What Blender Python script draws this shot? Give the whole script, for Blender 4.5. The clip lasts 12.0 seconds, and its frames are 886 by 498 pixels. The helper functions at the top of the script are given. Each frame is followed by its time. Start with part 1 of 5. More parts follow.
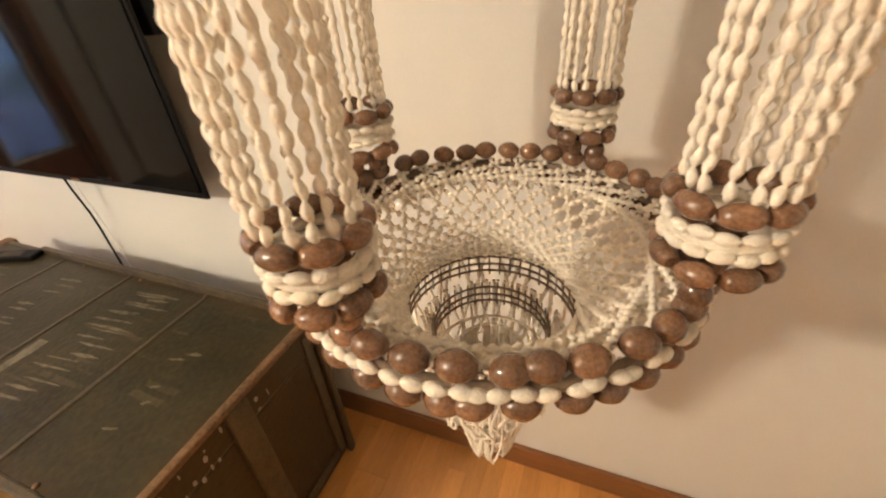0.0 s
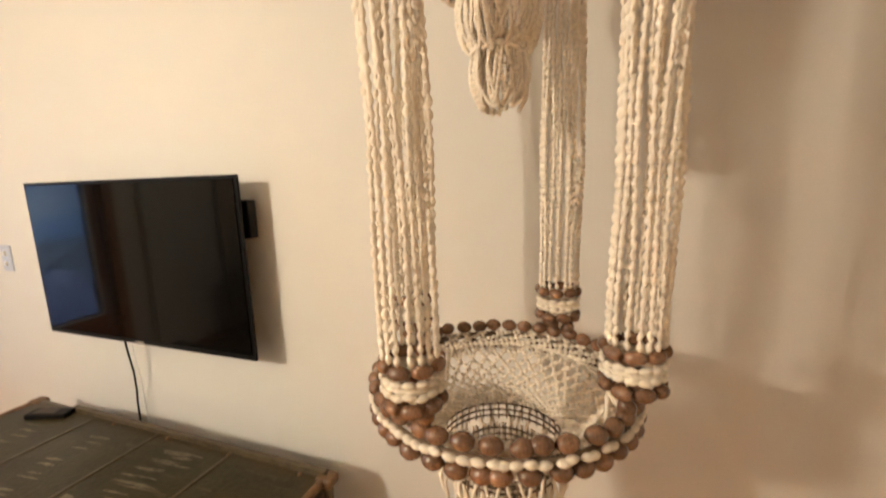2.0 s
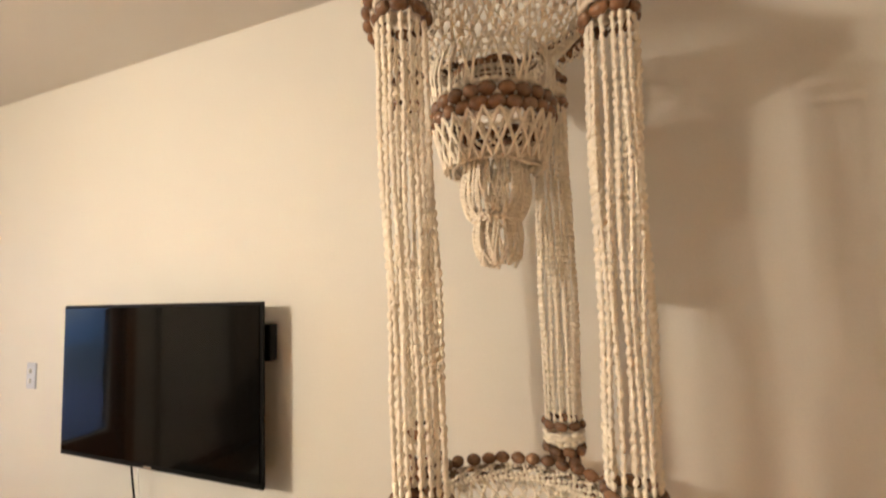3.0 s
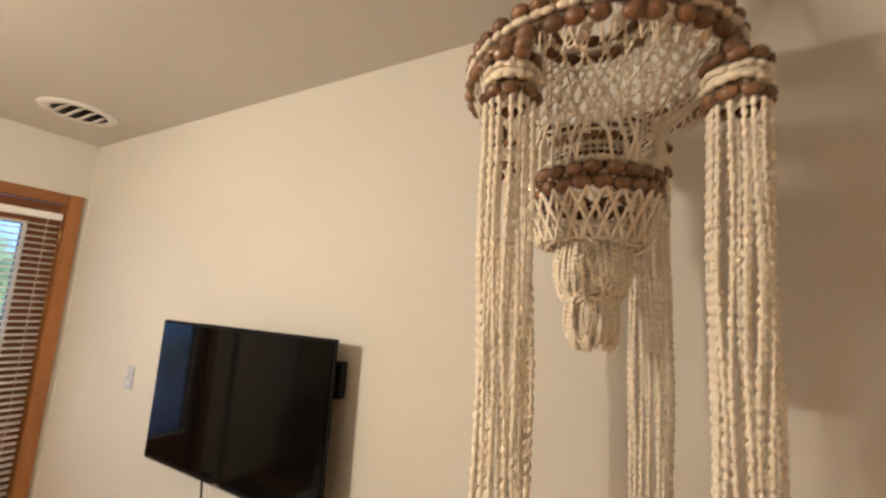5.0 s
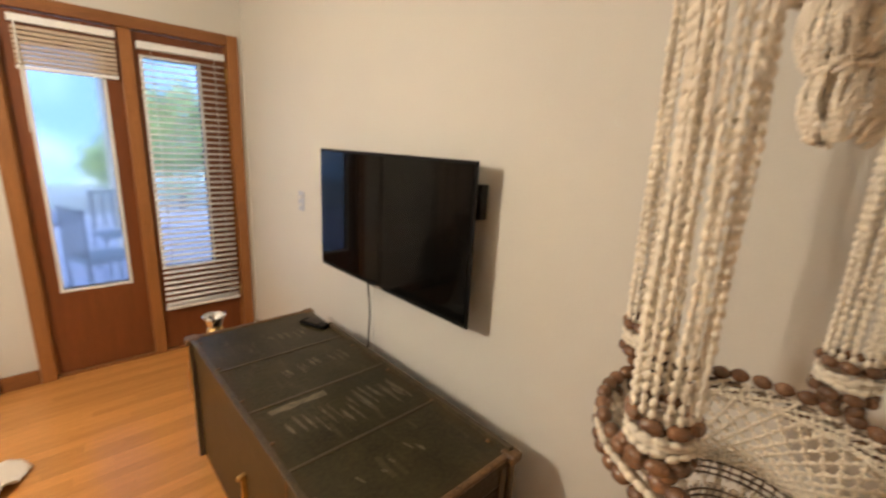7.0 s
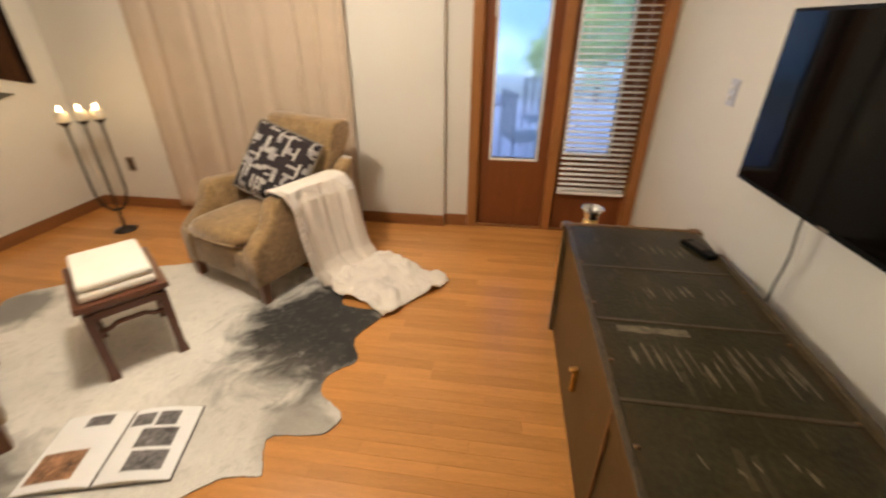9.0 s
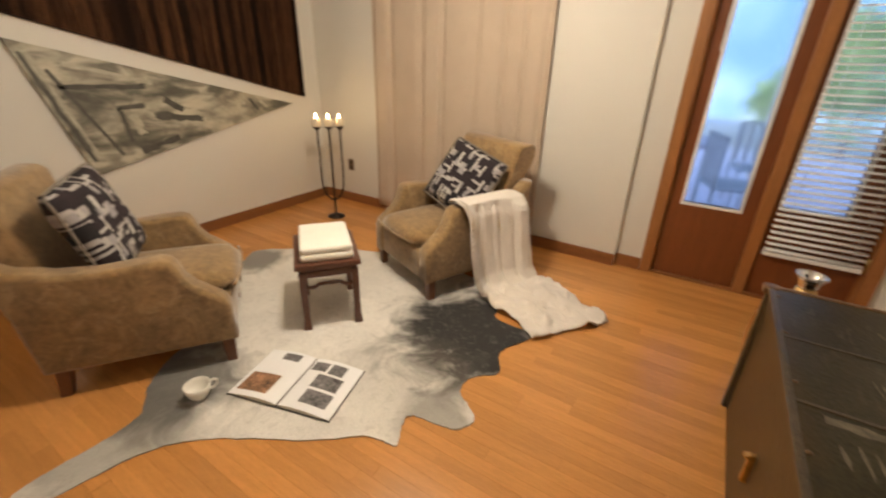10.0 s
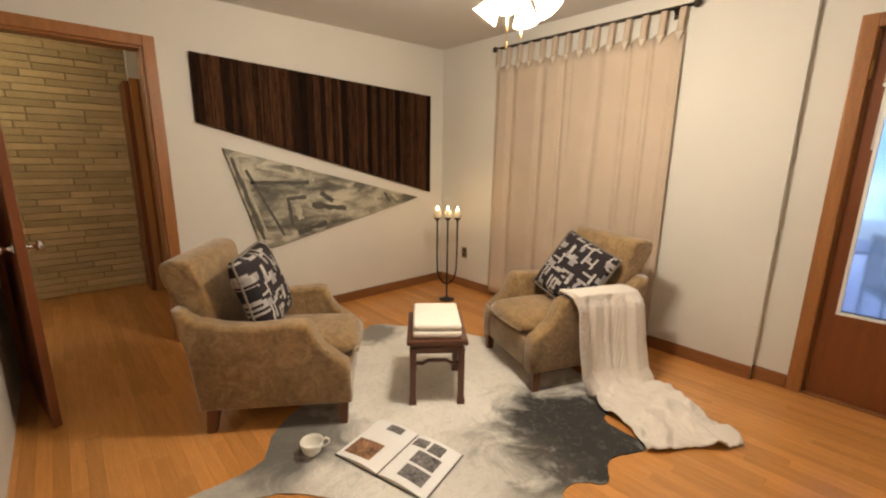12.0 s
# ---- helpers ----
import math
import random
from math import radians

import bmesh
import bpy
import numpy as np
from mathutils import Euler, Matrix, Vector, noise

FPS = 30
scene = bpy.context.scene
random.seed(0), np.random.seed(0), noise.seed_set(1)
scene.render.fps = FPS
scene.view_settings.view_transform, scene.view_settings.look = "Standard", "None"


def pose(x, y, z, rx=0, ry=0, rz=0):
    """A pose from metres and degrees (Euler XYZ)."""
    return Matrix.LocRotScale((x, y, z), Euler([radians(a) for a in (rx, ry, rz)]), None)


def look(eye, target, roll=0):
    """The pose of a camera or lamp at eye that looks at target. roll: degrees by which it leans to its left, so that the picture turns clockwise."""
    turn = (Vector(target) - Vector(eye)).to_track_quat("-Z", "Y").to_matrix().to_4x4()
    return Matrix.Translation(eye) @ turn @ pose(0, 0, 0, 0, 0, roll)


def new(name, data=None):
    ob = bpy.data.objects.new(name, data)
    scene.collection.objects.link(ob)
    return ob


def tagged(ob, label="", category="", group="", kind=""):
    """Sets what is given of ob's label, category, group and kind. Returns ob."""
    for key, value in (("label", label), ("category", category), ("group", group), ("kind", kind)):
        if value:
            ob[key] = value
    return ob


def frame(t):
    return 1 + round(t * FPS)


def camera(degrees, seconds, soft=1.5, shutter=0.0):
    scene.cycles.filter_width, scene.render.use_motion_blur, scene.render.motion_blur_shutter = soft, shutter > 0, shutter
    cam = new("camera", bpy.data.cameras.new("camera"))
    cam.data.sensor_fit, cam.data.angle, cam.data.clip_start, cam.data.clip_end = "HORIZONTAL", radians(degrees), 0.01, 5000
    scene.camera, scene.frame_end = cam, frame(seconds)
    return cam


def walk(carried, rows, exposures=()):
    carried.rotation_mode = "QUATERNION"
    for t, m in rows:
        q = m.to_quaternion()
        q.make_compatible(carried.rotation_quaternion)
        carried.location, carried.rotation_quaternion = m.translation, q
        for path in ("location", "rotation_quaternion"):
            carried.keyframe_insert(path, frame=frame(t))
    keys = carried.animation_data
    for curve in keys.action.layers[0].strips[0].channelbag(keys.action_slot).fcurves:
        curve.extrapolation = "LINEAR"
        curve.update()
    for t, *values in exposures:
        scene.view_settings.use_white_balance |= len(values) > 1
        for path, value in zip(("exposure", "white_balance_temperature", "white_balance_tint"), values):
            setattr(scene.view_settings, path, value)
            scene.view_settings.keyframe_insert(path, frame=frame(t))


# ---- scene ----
cam = camera(93.6, 12.0, soft=2.1, shutter=0.5)
PATH = [
    (0, (0.226, 0.145, 1.328), (-0.434, 1.674, 0.222), -4.2),
    (0.5, (0.236, 0.074, 1.347), (-0.418, 1.699, 0.382), -3.3),
    (1, (0.25, -0.002, 1.368), (-0.416, 1.716, 0.59), -2.5),
    (1.5, (0.258, -0.05, 1.383), (-0.427, 1.744, 0.824), -1.8),
    (2, (0.263, -0.1, 1.411), (-0.438, 1.744, 1.079), -1.8),
    (2.5, (0.283, -0.135, 1.446), (-0.432, 1.73, 1.36), -1.9),
    (3, (0.298, -0.179, 1.482), (-0.44, 1.673, 1.639), -2.1),
    (3.2, (0.307, -0.173, 1.495), (-0.451, 1.664, 1.715), -1.9),
    (4.8, (0.263, -0.195, 1.561), (-0.690, 1.531, 1.901), 3.2),
    (5, (0.255, -0.189, 1.554), (-0.748, 1.517, 1.844), 3.5),
    (5.5, (0.239, -0.161, 1.543), (-0.874, 1.495, 1.671), 3.5),
    (6, (0.225, -0.156, 1.516), (-0.974, 1.444, 1.457), 3.3),
    (6.5, (0.196, -0.133, 1.484), (-1.113, 1.355, 1.214), 3.1),
    (6.7, (0.199, -0.160, 1.486), (-1.133, 1.286, 1.124), 3.1),
    (8.3, (-0.005, -0.084, 1.395), (-1.759, 0.286, 0.508), -0.2),
    (8.5, (0.01, -0.112, 1.389), (-1.767, 0.089, 0.494), 0.9),
    (9, (-0.009, -0.1, 1.39), (-1.752, -0.352, 0.443), 0.2),
    (9.5, (0.016, -0.11, 1.373), (-1.641, -0.741, 0.448), 0.8),
    (10, (0.069, -0.112, 1.362), (-1.472, -1.079, 0.533), 1.4),
    (10.5, (0.106, -0.093, 1.364), (-1.322, -1.301, 0.654), 1.3),
    (11, (0.14, -0.082, 1.362), (-1.235, -1.409, 0.773), 1.3),
    (11.5, (0.158, -0.066, 1.372), (-1.188, -1.458, 0.872), 1.1),
    (12, (0.172, -0.06, 1.371), (-1.149, -1.499, 0.942), 0.8),
]
walk(cam, [(t, look(eye, target, roll)) for t, eye, target, roll in PATH], [(0.0, 2.90), (1.5, 2.74), (3.0, 2.62), (5.5, 2.3), (8.5, 2.15), (10.0, 1.95), (11.0, 1.93), (12.0, 1.98)])

# ---- world and lamps ----
world = bpy.data.worlds.new("evening_sky")
scene.world = world
world.use_nodes = True
wn = world.node_tree
sky = wn.nodes.new("ShaderNodeTexSky")
sky.sky_type, sky.sun_disc = "NISHITA", False
sky.sun_elevation, sky.sun_rotation = radians(30), radians(120)
wn.nodes["Background"].inputs[1].default_value = 0.15
wn.links.new(sky.outputs[0], wn.nodes["Background"].inputs[0])

LAMP = Vector((-1.31, -1.25, 2.01))


def lamp(name, where, watts, colour, radius):
    data = bpy.data.lights.new(name, "POINT")
    data.energy, data.color, data.shadow_soft_size = watts, colour, radius
    ob = new(name, data)
    ob.location = where
    return ob


for k in range(3):
    a = radians(40 + 120 * k)
    lamp("bulb_light", LAMP + Vector((0.078 * math.cos(a), 0.078 * math.sin(a), -0.07)), 5.3, (1.0, 0.865, 0.70), 0.028)
# dim lamp in the hall behind the open doorway
lamp("hall_bulb_light", (0.60, -4.55, 2.1), 1.8, (1.0, 0.86, 0.62), 0.08)


# ---- materials ----
def mat(name, colour, rough=0.6, metal=0.0, var=0.12, scale=6.0, fine=60.0, bump=0.15, stretch=(1, 1, 1), spec=0.5, sheen=0.0):
    """Surface with two scales of colour variation and a fine relief, in object metres."""
    m = bpy.data.materials.new(name)
    m.use_nodes = True
    nt = m.node_tree
    n, l = nt.nodes, nt.links
    b = n["Principled BSDF"]
    tc = n.new("ShaderNodeTexCoord")
    mp = n.new("ShaderNodeMapping")
    mp.inputs["Scale"].default_value = stretch
    l.new(tc.outputs["Object"], mp.inputs[0])
    big, small = n.new("ShaderNodeTexNoise"), n.new("ShaderNodeTexNoise")
    for tex, sc in ((big, scale), (small, fine)):
        tex.inputs["Scale"].default_value, tex.inputs["Detail"].default_value = sc, 4
        l.new(mp.outputs[0], tex.inputs["Vector"])
    add = n.new("ShaderNodeMath")
    add.operation = "ADD"
    l.new(big.outputs["Fac"], add.inputs[0]), l.new(small.outputs["Fac"], add.inputs[1])
    ramp = n.new("ShaderNodeMapRange")
    ramp.inputs[1].default_value, ramp.inputs[2].default_value = 0.6, 1.4
    ramp.inputs[3].default_value, ramp.inputs[4].default_value = 1 - var, 1 + var
    l.new(add.outputs[0], ramp.inputs[0])
    mul = n.new("ShaderNodeVectorMath")
    mul.operation = "SCALE"
    mul.inputs[0].default_value = colour
    l.new(ramp.outputs[0], mul.inputs["Scale"])
    l.new(mul.outputs[0], b.inputs["Base Color"])
    b.inputs["Roughness"].default_value, b.inputs["Metallic"].default_value = rough, metal
    b.inputs["Specular IOR Level"].default_value = spec
    b.inputs["Sheen Weight"].default_value = sheen
    if bump:
        bp = n.new("ShaderNodeBump")
        bp.inputs["Strength"].default_value, bp.inputs["Distance"].default_value = bump, 0.004
        l.new(small.outputs["Fac"], bp.inputs["Height"]), l.new(bp.outputs[0], b.inputs["Normal"])
    return m


def node(m, kind, **inputs):
    """A node of that kind in a material, with its inputs set by name."""
    nd = m.node_tree.nodes.new(kind)
    for key, value in inputs.items():
        nd.inputs[key.replace("_", " ")].default_value = value
    return nd


def math_node(m, op, a, b=0.5):
    nd = m.node_tree.nodes.new("ShaderNodeMath")
    nd.operation = op
    for k, v in enumerate((a, b)):
        if isinstance(v, (int, float)):
            nd.inputs[k].default_value = v
        else:
            m.node_tree.links.new(v, nd.inputs[k])
    return nd.outputs[0]


def colour_of(m):
    """The socket that now feeds the base colour."""
    return m.node_tree.nodes["Principled BSDF"].inputs["Base Color"].links[0].from_socket


def blend(m, fac, colour, over=None):
    """Mix a colour (or socket) over the base colour by fac."""
    nt = m.node_tree
    mix = nt.nodes.new("ShaderNodeMix")
    mix.data_type = "RGBA"
    nt.links.new(fac, mix.inputs[0])
    nt.links.new(colour_of(m), mix.inputs[6])
    if isinstance(colour, tuple):
        mix.inputs[7].default_value = (*colour, 1)
    else:
        nt.links.new(colour, mix.inputs[7])
    nt.links.new(mix.outputs[2], nt.nodes["Principled BSDF"].inputs["Base Color"])


def vary_pieces(m, low, high):
    """Lightness that differs from piece to piece."""
    nt = m.node_tree
    info, geo = nt.nodes.new("ShaderNodeObjectInfo"), nt.nodes.new("ShaderNodeNewGeometry")
    r = math_node(m, "FRACT", math_node(m, "ADD", info.outputs["Random"], geo.outputs["Random Per Island"]))
    rng = nt.nodes.new("ShaderNodeMapRange")
    rng.inputs[3].default_value, rng.inputs[4].default_value = low, high
    nt.links.new(r, rng.inputs[0])
    sc = nt.nodes.new("ShaderNodeVectorMath")
    sc.operation = "SCALE"
    nt.links.new(colour_of(m), sc.inputs[0]), nt.links.new(rng.outputs[0], sc.inputs["Scale"])
    nt.links.new(sc.outputs[0], nt.nodes["Principled BSDF"].inputs["Base Color"])


def glow(name, colour, strength):
    m = bpy.data.materials.new(name)
    m.use_nodes = True
    b = m.node_tree.nodes["Principled BSDF"]
    b.inputs["Base Color"].default_value = (*colour, 1)
    b.inputs["Emission Color"].default_value = (*colour, 1)
    b.inputs["Emission Strength"].default_value = strength
    return m


WALL = mat("cream_wall_paint", (0.70, 0.675, 0.615), 0.75, var=0.035, scale=1.2, fine=180, bump=0.10)
CEIL = mat("ceiling_paint", (0.62, 0.60, 0.555), 0.85, var=0.03, scale=1.5, fine=220, bump=0.12)
TRIM = mat("varnished_fir_trim", (0.34, 0.14, 0.042), 0.38, var=0.25, scale=5, fine=40, bump=0.06, stretch=(6, 6, 0.7))
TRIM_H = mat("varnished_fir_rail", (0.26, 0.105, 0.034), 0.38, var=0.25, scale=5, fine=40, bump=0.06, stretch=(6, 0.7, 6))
DOORW = mat("reddish_door_veneer", (0.19, 0.058, 0.017), 0.36, var=0.18, scale=4, fine=36, bump=0.05, stretch=(5, 5, 0.6))
OAK = mat("oak_strip_floor", (0.59, 0.268, 0.077), 0.22, var=0.17, scale=7, fine=55, bump=0.05, stretch=(7, 0.6, 7))
vary_pieces(OAK, 0.88, 1.12)
GAPM = mat("floor_joint_dark", (0.42, 0.185, 0.053), 0.6, bump=0)
CORD = mat("cream_jute_cord", (0.91, 0.825, 0.69), 0.85, var=0.14, scale=30, fine=500, bump=0.4)
CORD2 = mat("pale_knotted_cord", (0.82, 0.74, 0.61), 0.85, var=0.2, scale=40, fine=500, bump=0.4)
BEAD = mat("varnished_wood_bead", (0.205, 0.104, 0.055), 0.24, var=0.55, scale=90, fine=420, bump=0.05)
BEAD.node_tree.nodes["Principled BSDF"].inputs["Coat Weight"].default_value = 0.7
BEAD.node_tree.nodes["Principled BSDF"].inputs["Coat Roughness"].default_value = 0.12
vary_pieces(BEAD, 0.70, 1.25)
WIRE = mat("dark_wrapped_ring", (0.19, 0.13, 0.08), 0.6, var=0.3, scale=80, fine=300)
BLACKP = mat("black_plastic", (0.004, 0.004, 0.004), 0.5, var=0.1, bump=0.02, spec=0.12)
BRASS = mat("aged_brass", (0.62, 0.42, 0.17), 0.3, 1.0, var=0.2, scale=30, bump=0.05)
CHROME = mat("bright_metal", (0.75, 0.74, 0.72), 0.18, 1.0, var=0.05, bump=0)
IRON = mat("dark_wrought_iron", (0.055, 0.042, 0.033), 0.5, 0.7, var=0.25, scale=40, bump=0.15)
WHITE = mat("white_plastic", (0.82, 0.81, 0.78), 0.4, var=0.03, bump=0.02)
BLIND = mat("white_blind_slat", (0.88, 0.88, 0.87), 0.45, var=0.05, bump=0.03)
CURT = mat("cream_cotton_curtain", (0.54, 0.44, 0.34), 0.9, var=0.07, scale=5, fine=350, bump=0.3)
CERAM = mat("white_ceramic", (0.84, 0.81, 0.74), 0.15, var=0.02, bump=0)
WAX = mat("cream_wax", (0.86, 0.76, 0.58), 0.5, var=0.04, bump=0.05)
STOOLW = mat("rosewood", (0.115, 0.045, 0.025), 0.3, var=0.3, scale=9, fine=70, bump=0.06, stretch=(1, 6, 6))
LEGW = mat("dark_stained_leg", (0.15, 0.06, 0.028), 0.35, var=0.2, scale=9, fine=60, bump=0.05)
LINEN = mat("white_linen_cushion", (0.86, 0.83, 0.75), 0.85, var=0.05, scale=12, fine=400, bump=0.3)
PAPER = mat("white_page", (0.88, 0.88, 0.88), 0.4, var=0.03, bump=0)
BRICK = mat("pale_roman_brick", (0.58, 0.44, 0.22), 0.8, var=0.16, scale=7, fine=80, bump=0.5)
vary_pieces(BRICK, 0.78, 1.14)
MORTAR = mat("grey_mortar", (0.38, 0.29, 0.15), 0.9, var=0.12, scale=20, fine=120, bump=0.5)
DECK = mat("grey_deck_boards", (0.62, 0.62, 0.80), 0.6, var=0.08, scale=3, fine=30, bump=0.2)
FOLI = mat("garden_foliage", (0.36, 0.52, 0.28), 0.7, var=0.4, scale=2, fine=12, bump=0.2)


# ---- shapes ----
def part(name, bm, material, parent, label=""):
    me = bpy.data.meshes.new(name)
    bm.to_mesh(me)
    bm.free()
    me.materials.append(material)
    ob = new(name, me)
    if parent:
        ob.parent = parent
    return tagged(ob, label)


def shared(name, me, parent, m):
    ob = new(name, me)
    ob.parent, ob.matrix_basis = parent, m
    return ob


def thing(name, label, category, m=None, group="", kind=""):
    ob = new(name)
    ob.empty_display_size = 0.05
    if m:
        ob.matrix_basis = m
    return tagged(ob, label, category, group, kind)


def box(x0, x1, y0, y1, z0, z1, bevel=0.0, bm=None, seg=2):
    own = bmesh.new()
    bmesh.ops.create_cube(own, size=1)
    for v in own.verts:
        v.co = Vector(((x0 + x1) / 2 + v.co.x * (x1 - x0), (y0 + y1) / 2 + v.co.y * (y1 - y0), (z0 + z1) / 2 + v.co.z * (z1 - z0)))
    if bevel:
        bmesh.ops.bevel(own, geom=own.edges[:], offset=bevel, segments=seg, affect="EDGES", profile=0.6)
    return join(bm, own)


def join(bm, own):
    if bm is None:
        return own
    me = bpy.data.meshes.new("tmp")
    own.to_mesh(me)
    own.free()
    bm.from_mesh(me)
    bpy.data.meshes.remove(me)
    return bm


def smooth(bm):
    for f in bm.faces:
        f.smooth = True
    return bm


def tube(pts, r, seg=8, bm=None, closed=False):
    """Round bar along points; r is a number or a function of the share of the way."""
    bm = bm or bmesh.new()
    pts = [Vector(p) for p in pts]
    n = len(pts)
    rings = []
    side = None
    for i, p in enumerate(pts):
        a = pts[(i + 1) % n] if closed or i < n - 1 else p
        b = pts[i - 1] if closed or i > 0 else p
        d = (a - b).normalized()
        if side is None:
            side = d.cross(Vector((0, 0, 1)))
            if side.length < 0.1:
                side = d.cross(Vector((0, 1, 0)))
        side = (side - d * side.dot(d)).normalized()
        up = d.cross(side)
        rr = r(i / max(1, n - 1)) if callable(r) else r
        rings.append([bm.verts.new(p + (side * math.cos(t) + up * math.sin(t)) * rr) for t in (2 * math.pi * k / seg for k in range(seg))])
    for i in range(n if closed else n - 1):
        A, B = rings[i], rings[(i + 1) % n]
        for k in range(seg):
            f = bm.faces.new((A[k], A[(k + 1) % seg], B[(k + 1) % seg], B[k]))
            f.smooth = True
    if not closed:
        bm.faces.new(rings[0][::-1]), bm.faces.new(rings[-1])
    return bm


def lathe(profile, seg=32, bm=None):
    """Turn (radius, height) pairs round the z axis."""
    bm = bm or bmesh.new()
    rings = [[bm.verts.new((r * math.cos(2 * math.pi * k / seg), r * math.sin(2 * math.pi * k / seg), z)) for k in range(seg)] for r, z in profile]
    for A, B in zip(rings, rings[1:]):
        for k in range(seg):
            bm.faces.new((A[k], A[(k + 1) % seg], B[(k + 1) % seg], B[k])).smooth = True
    bm.faces.new(rings[0][::-1]), bm.faces.new(rings[-1])
    return bm


def sheet(fn, nu, nv, thick=0.0):
    """A surface fn(u, v) with u and v from 0 to 1, thickened to a cloth."""
    bm = bmesh.new()
    g = [[bm.verts.new(fn(i / nu, j / nv)) for j in range(nv + 1)] for i in range(nu + 1)]
    for i in range(nu):
        for j in range(nv):
            bm.faces.new((g[i][j], g[i + 1][j], g[i + 1][j + 1], g[i][j + 1])).smooth = True
    if thick:
        bmesh.ops.recalc_face_normals(bm, faces=bm.faces[:])
        bmesh.ops.solidify(bm, geom=bm.faces[:], thickness=thick)
        smooth(bm)
    return bm


def prism(outline, y0, y1, bevel=0.0, bm=None, seg=3):
    """An outline of (a, z) pairs, drawn along y from y0 to y1."""
    own = bmesh.new()
    A = [own.verts.new((a, y0, z)) for a, z in outline]
    B = [own.verts.new((a, y1, z)) for a, z in outline]
    own.faces.new(A), own.faces.new(B[::-1])
    for k in range(len(A)):
        own.faces.new((A[k - 1], A[k], B[k], B[k - 1]))
    bmesh.ops.recalc_face_normals(own, faces=own.faces[:])
    if bevel:
        bmesh.ops.bevel(own, geom=own.edges[:], offset=bevel, segments=seg, affect="EDGES", profile=0.5)
    return join(bm, own)


def structure(name, bm, material, label, category):
    return tagged(part(name, bm, material, None), label, category, kind="structure")


# ---- the room ----
H = 2.46


def ceil_z(x):
    """The ceiling drops slightly away from the glazed doors."""
    return H - 0.019 * (x + 3.0)


bm = box(-3.2, -3.0, 0.865 - 0.065, 1.05, 0, H)
box(-3.2, -3.0, -0.521, -0.28, 0, H, bm=bm)
box(-3.2, -3.0, -0.28, 0.80, 2.05, H, bm=bm)
structure("wall_west", bm, WALL, "smooth cream painted wall beside the glazed doors", "wall")
structure("wall_west_2", box(-3.2, -2.955, -3.62, -0.521, 0, H), WALL, "cream painted wall behind the curtain", "wall")
structure("wall_north", box(-3.0, 2.05, 0.9, 1.05, 0, H), WALL, "cream painted wall that carries the television", "wall")
bm = box(-2.955, -0.335, -3.62, -3.5, 0, H)
box(0.46, 0.62, -3.62, -3.5, 0, H, bm=bm)
box(-0.335, 0.46, -3.62, -3.5, 2.04, H, bm=bm)
structure("wall_south", bm, WALL, "cream painted wall with a doorway and artwork", "wall")
bm = box(0.50, 0.62, -3.5, -1.7, 0, H)
box(0.62, 2.05, -1.82, -1.7, 0, H, bm=bm)
box(1.93, 2.05, -1.7, 0.9, 0, H, bm=bm)
structure("wall_east", bm, WALL, "plain cream painted wall by the open door", "wall")
bm = box(-3.2, 2.05, -3.62, 1.05, H, H + 0.16)
for v in bm.verts:
    v.co.z = v.co.z + ceil_z(v.co.x) - H
structure("ceiling", bm, CEIL, "smooth matt off-white ceiling, slightly sloping", "ceiling")
# hall behind the doorway
structure("hall_wall_side", box(-0.80, -0.70, -5.5, -3.62, 0, 2.4), TRIM, "dark wood panelled hall wall", "wall")
structure("hall_wall_far_side", box(0.95, 1.05, -5.5, -3.62, 0, 2.4), WALL, "cream painted hall wall", "wall")
structure("hall_ceiling", box(-0.80, 1.05, -5.6, -3.62, 2.4, 2.5), CEIL, "flat hall ceiling", "ceiling")

# baseboards
for k, (x0, x1, y0, y1) in enumerate(((-2.955, -0.41, -3.5, -3.484), (-2.955, -2.939, -3.484, -0.521), (-3.0, -2.984, -0.521, -0.346), (-3.0, 1.93, 0.884, 0.9))):
    structure("baseboard", box(x0, x1, y0, y1, 0, 0.088, 0.004), TRIM_H if x1 - x0 < 0.1 else mat("varnished_fir_base", (0.22, 0.09, 0.03), 0.38, var=0.2, scale=5, fine=40, bump=0.05, stretch=(0.7, 6, 6)), "varnished reddish wood baseboard along the wall", "baseboard")

# ---- glazed doors in the west wall ----
GLASS = bpy.data.materials.new("clear_pane")
GLASS.use_nodes = True
gb = GLASS.node_tree.nodes["Principled BSDF"]
gb.inputs["Transmission Weight"].default_value, gb.inputs["Roughness"].default_value, gb.inputs["IOR"].default_value = 1.0, 0.26, 1.08

casing = thing("door_trim", "varnished reddish fir casing round the glazed doors", "door frame", kind="structure")
part("jamb", box(-3.02, -2.98, -0.344, -0.275, 0, 2.112, 0.006), TRIM, casing)
part("jamb", box(-3.02, -2.98, 0.797, 0.866, 0, 2.112, 0.006), TRIM, casing)
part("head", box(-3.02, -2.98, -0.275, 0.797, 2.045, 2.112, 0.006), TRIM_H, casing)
part("mullion", box(-3.09, -3.0, 0.222, 0.290, 0, 2.045, 0.006), TRIM, casing)
part("stop", box(-3.12, -3.02, -0.282, -0.262, 0, 2.05), TRIM, casing)
part("stop", box(-3.12, -3.02, 0.784, 0.802, 0, 2.05), TRIM, casing)
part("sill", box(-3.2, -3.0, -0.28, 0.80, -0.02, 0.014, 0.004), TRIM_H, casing)


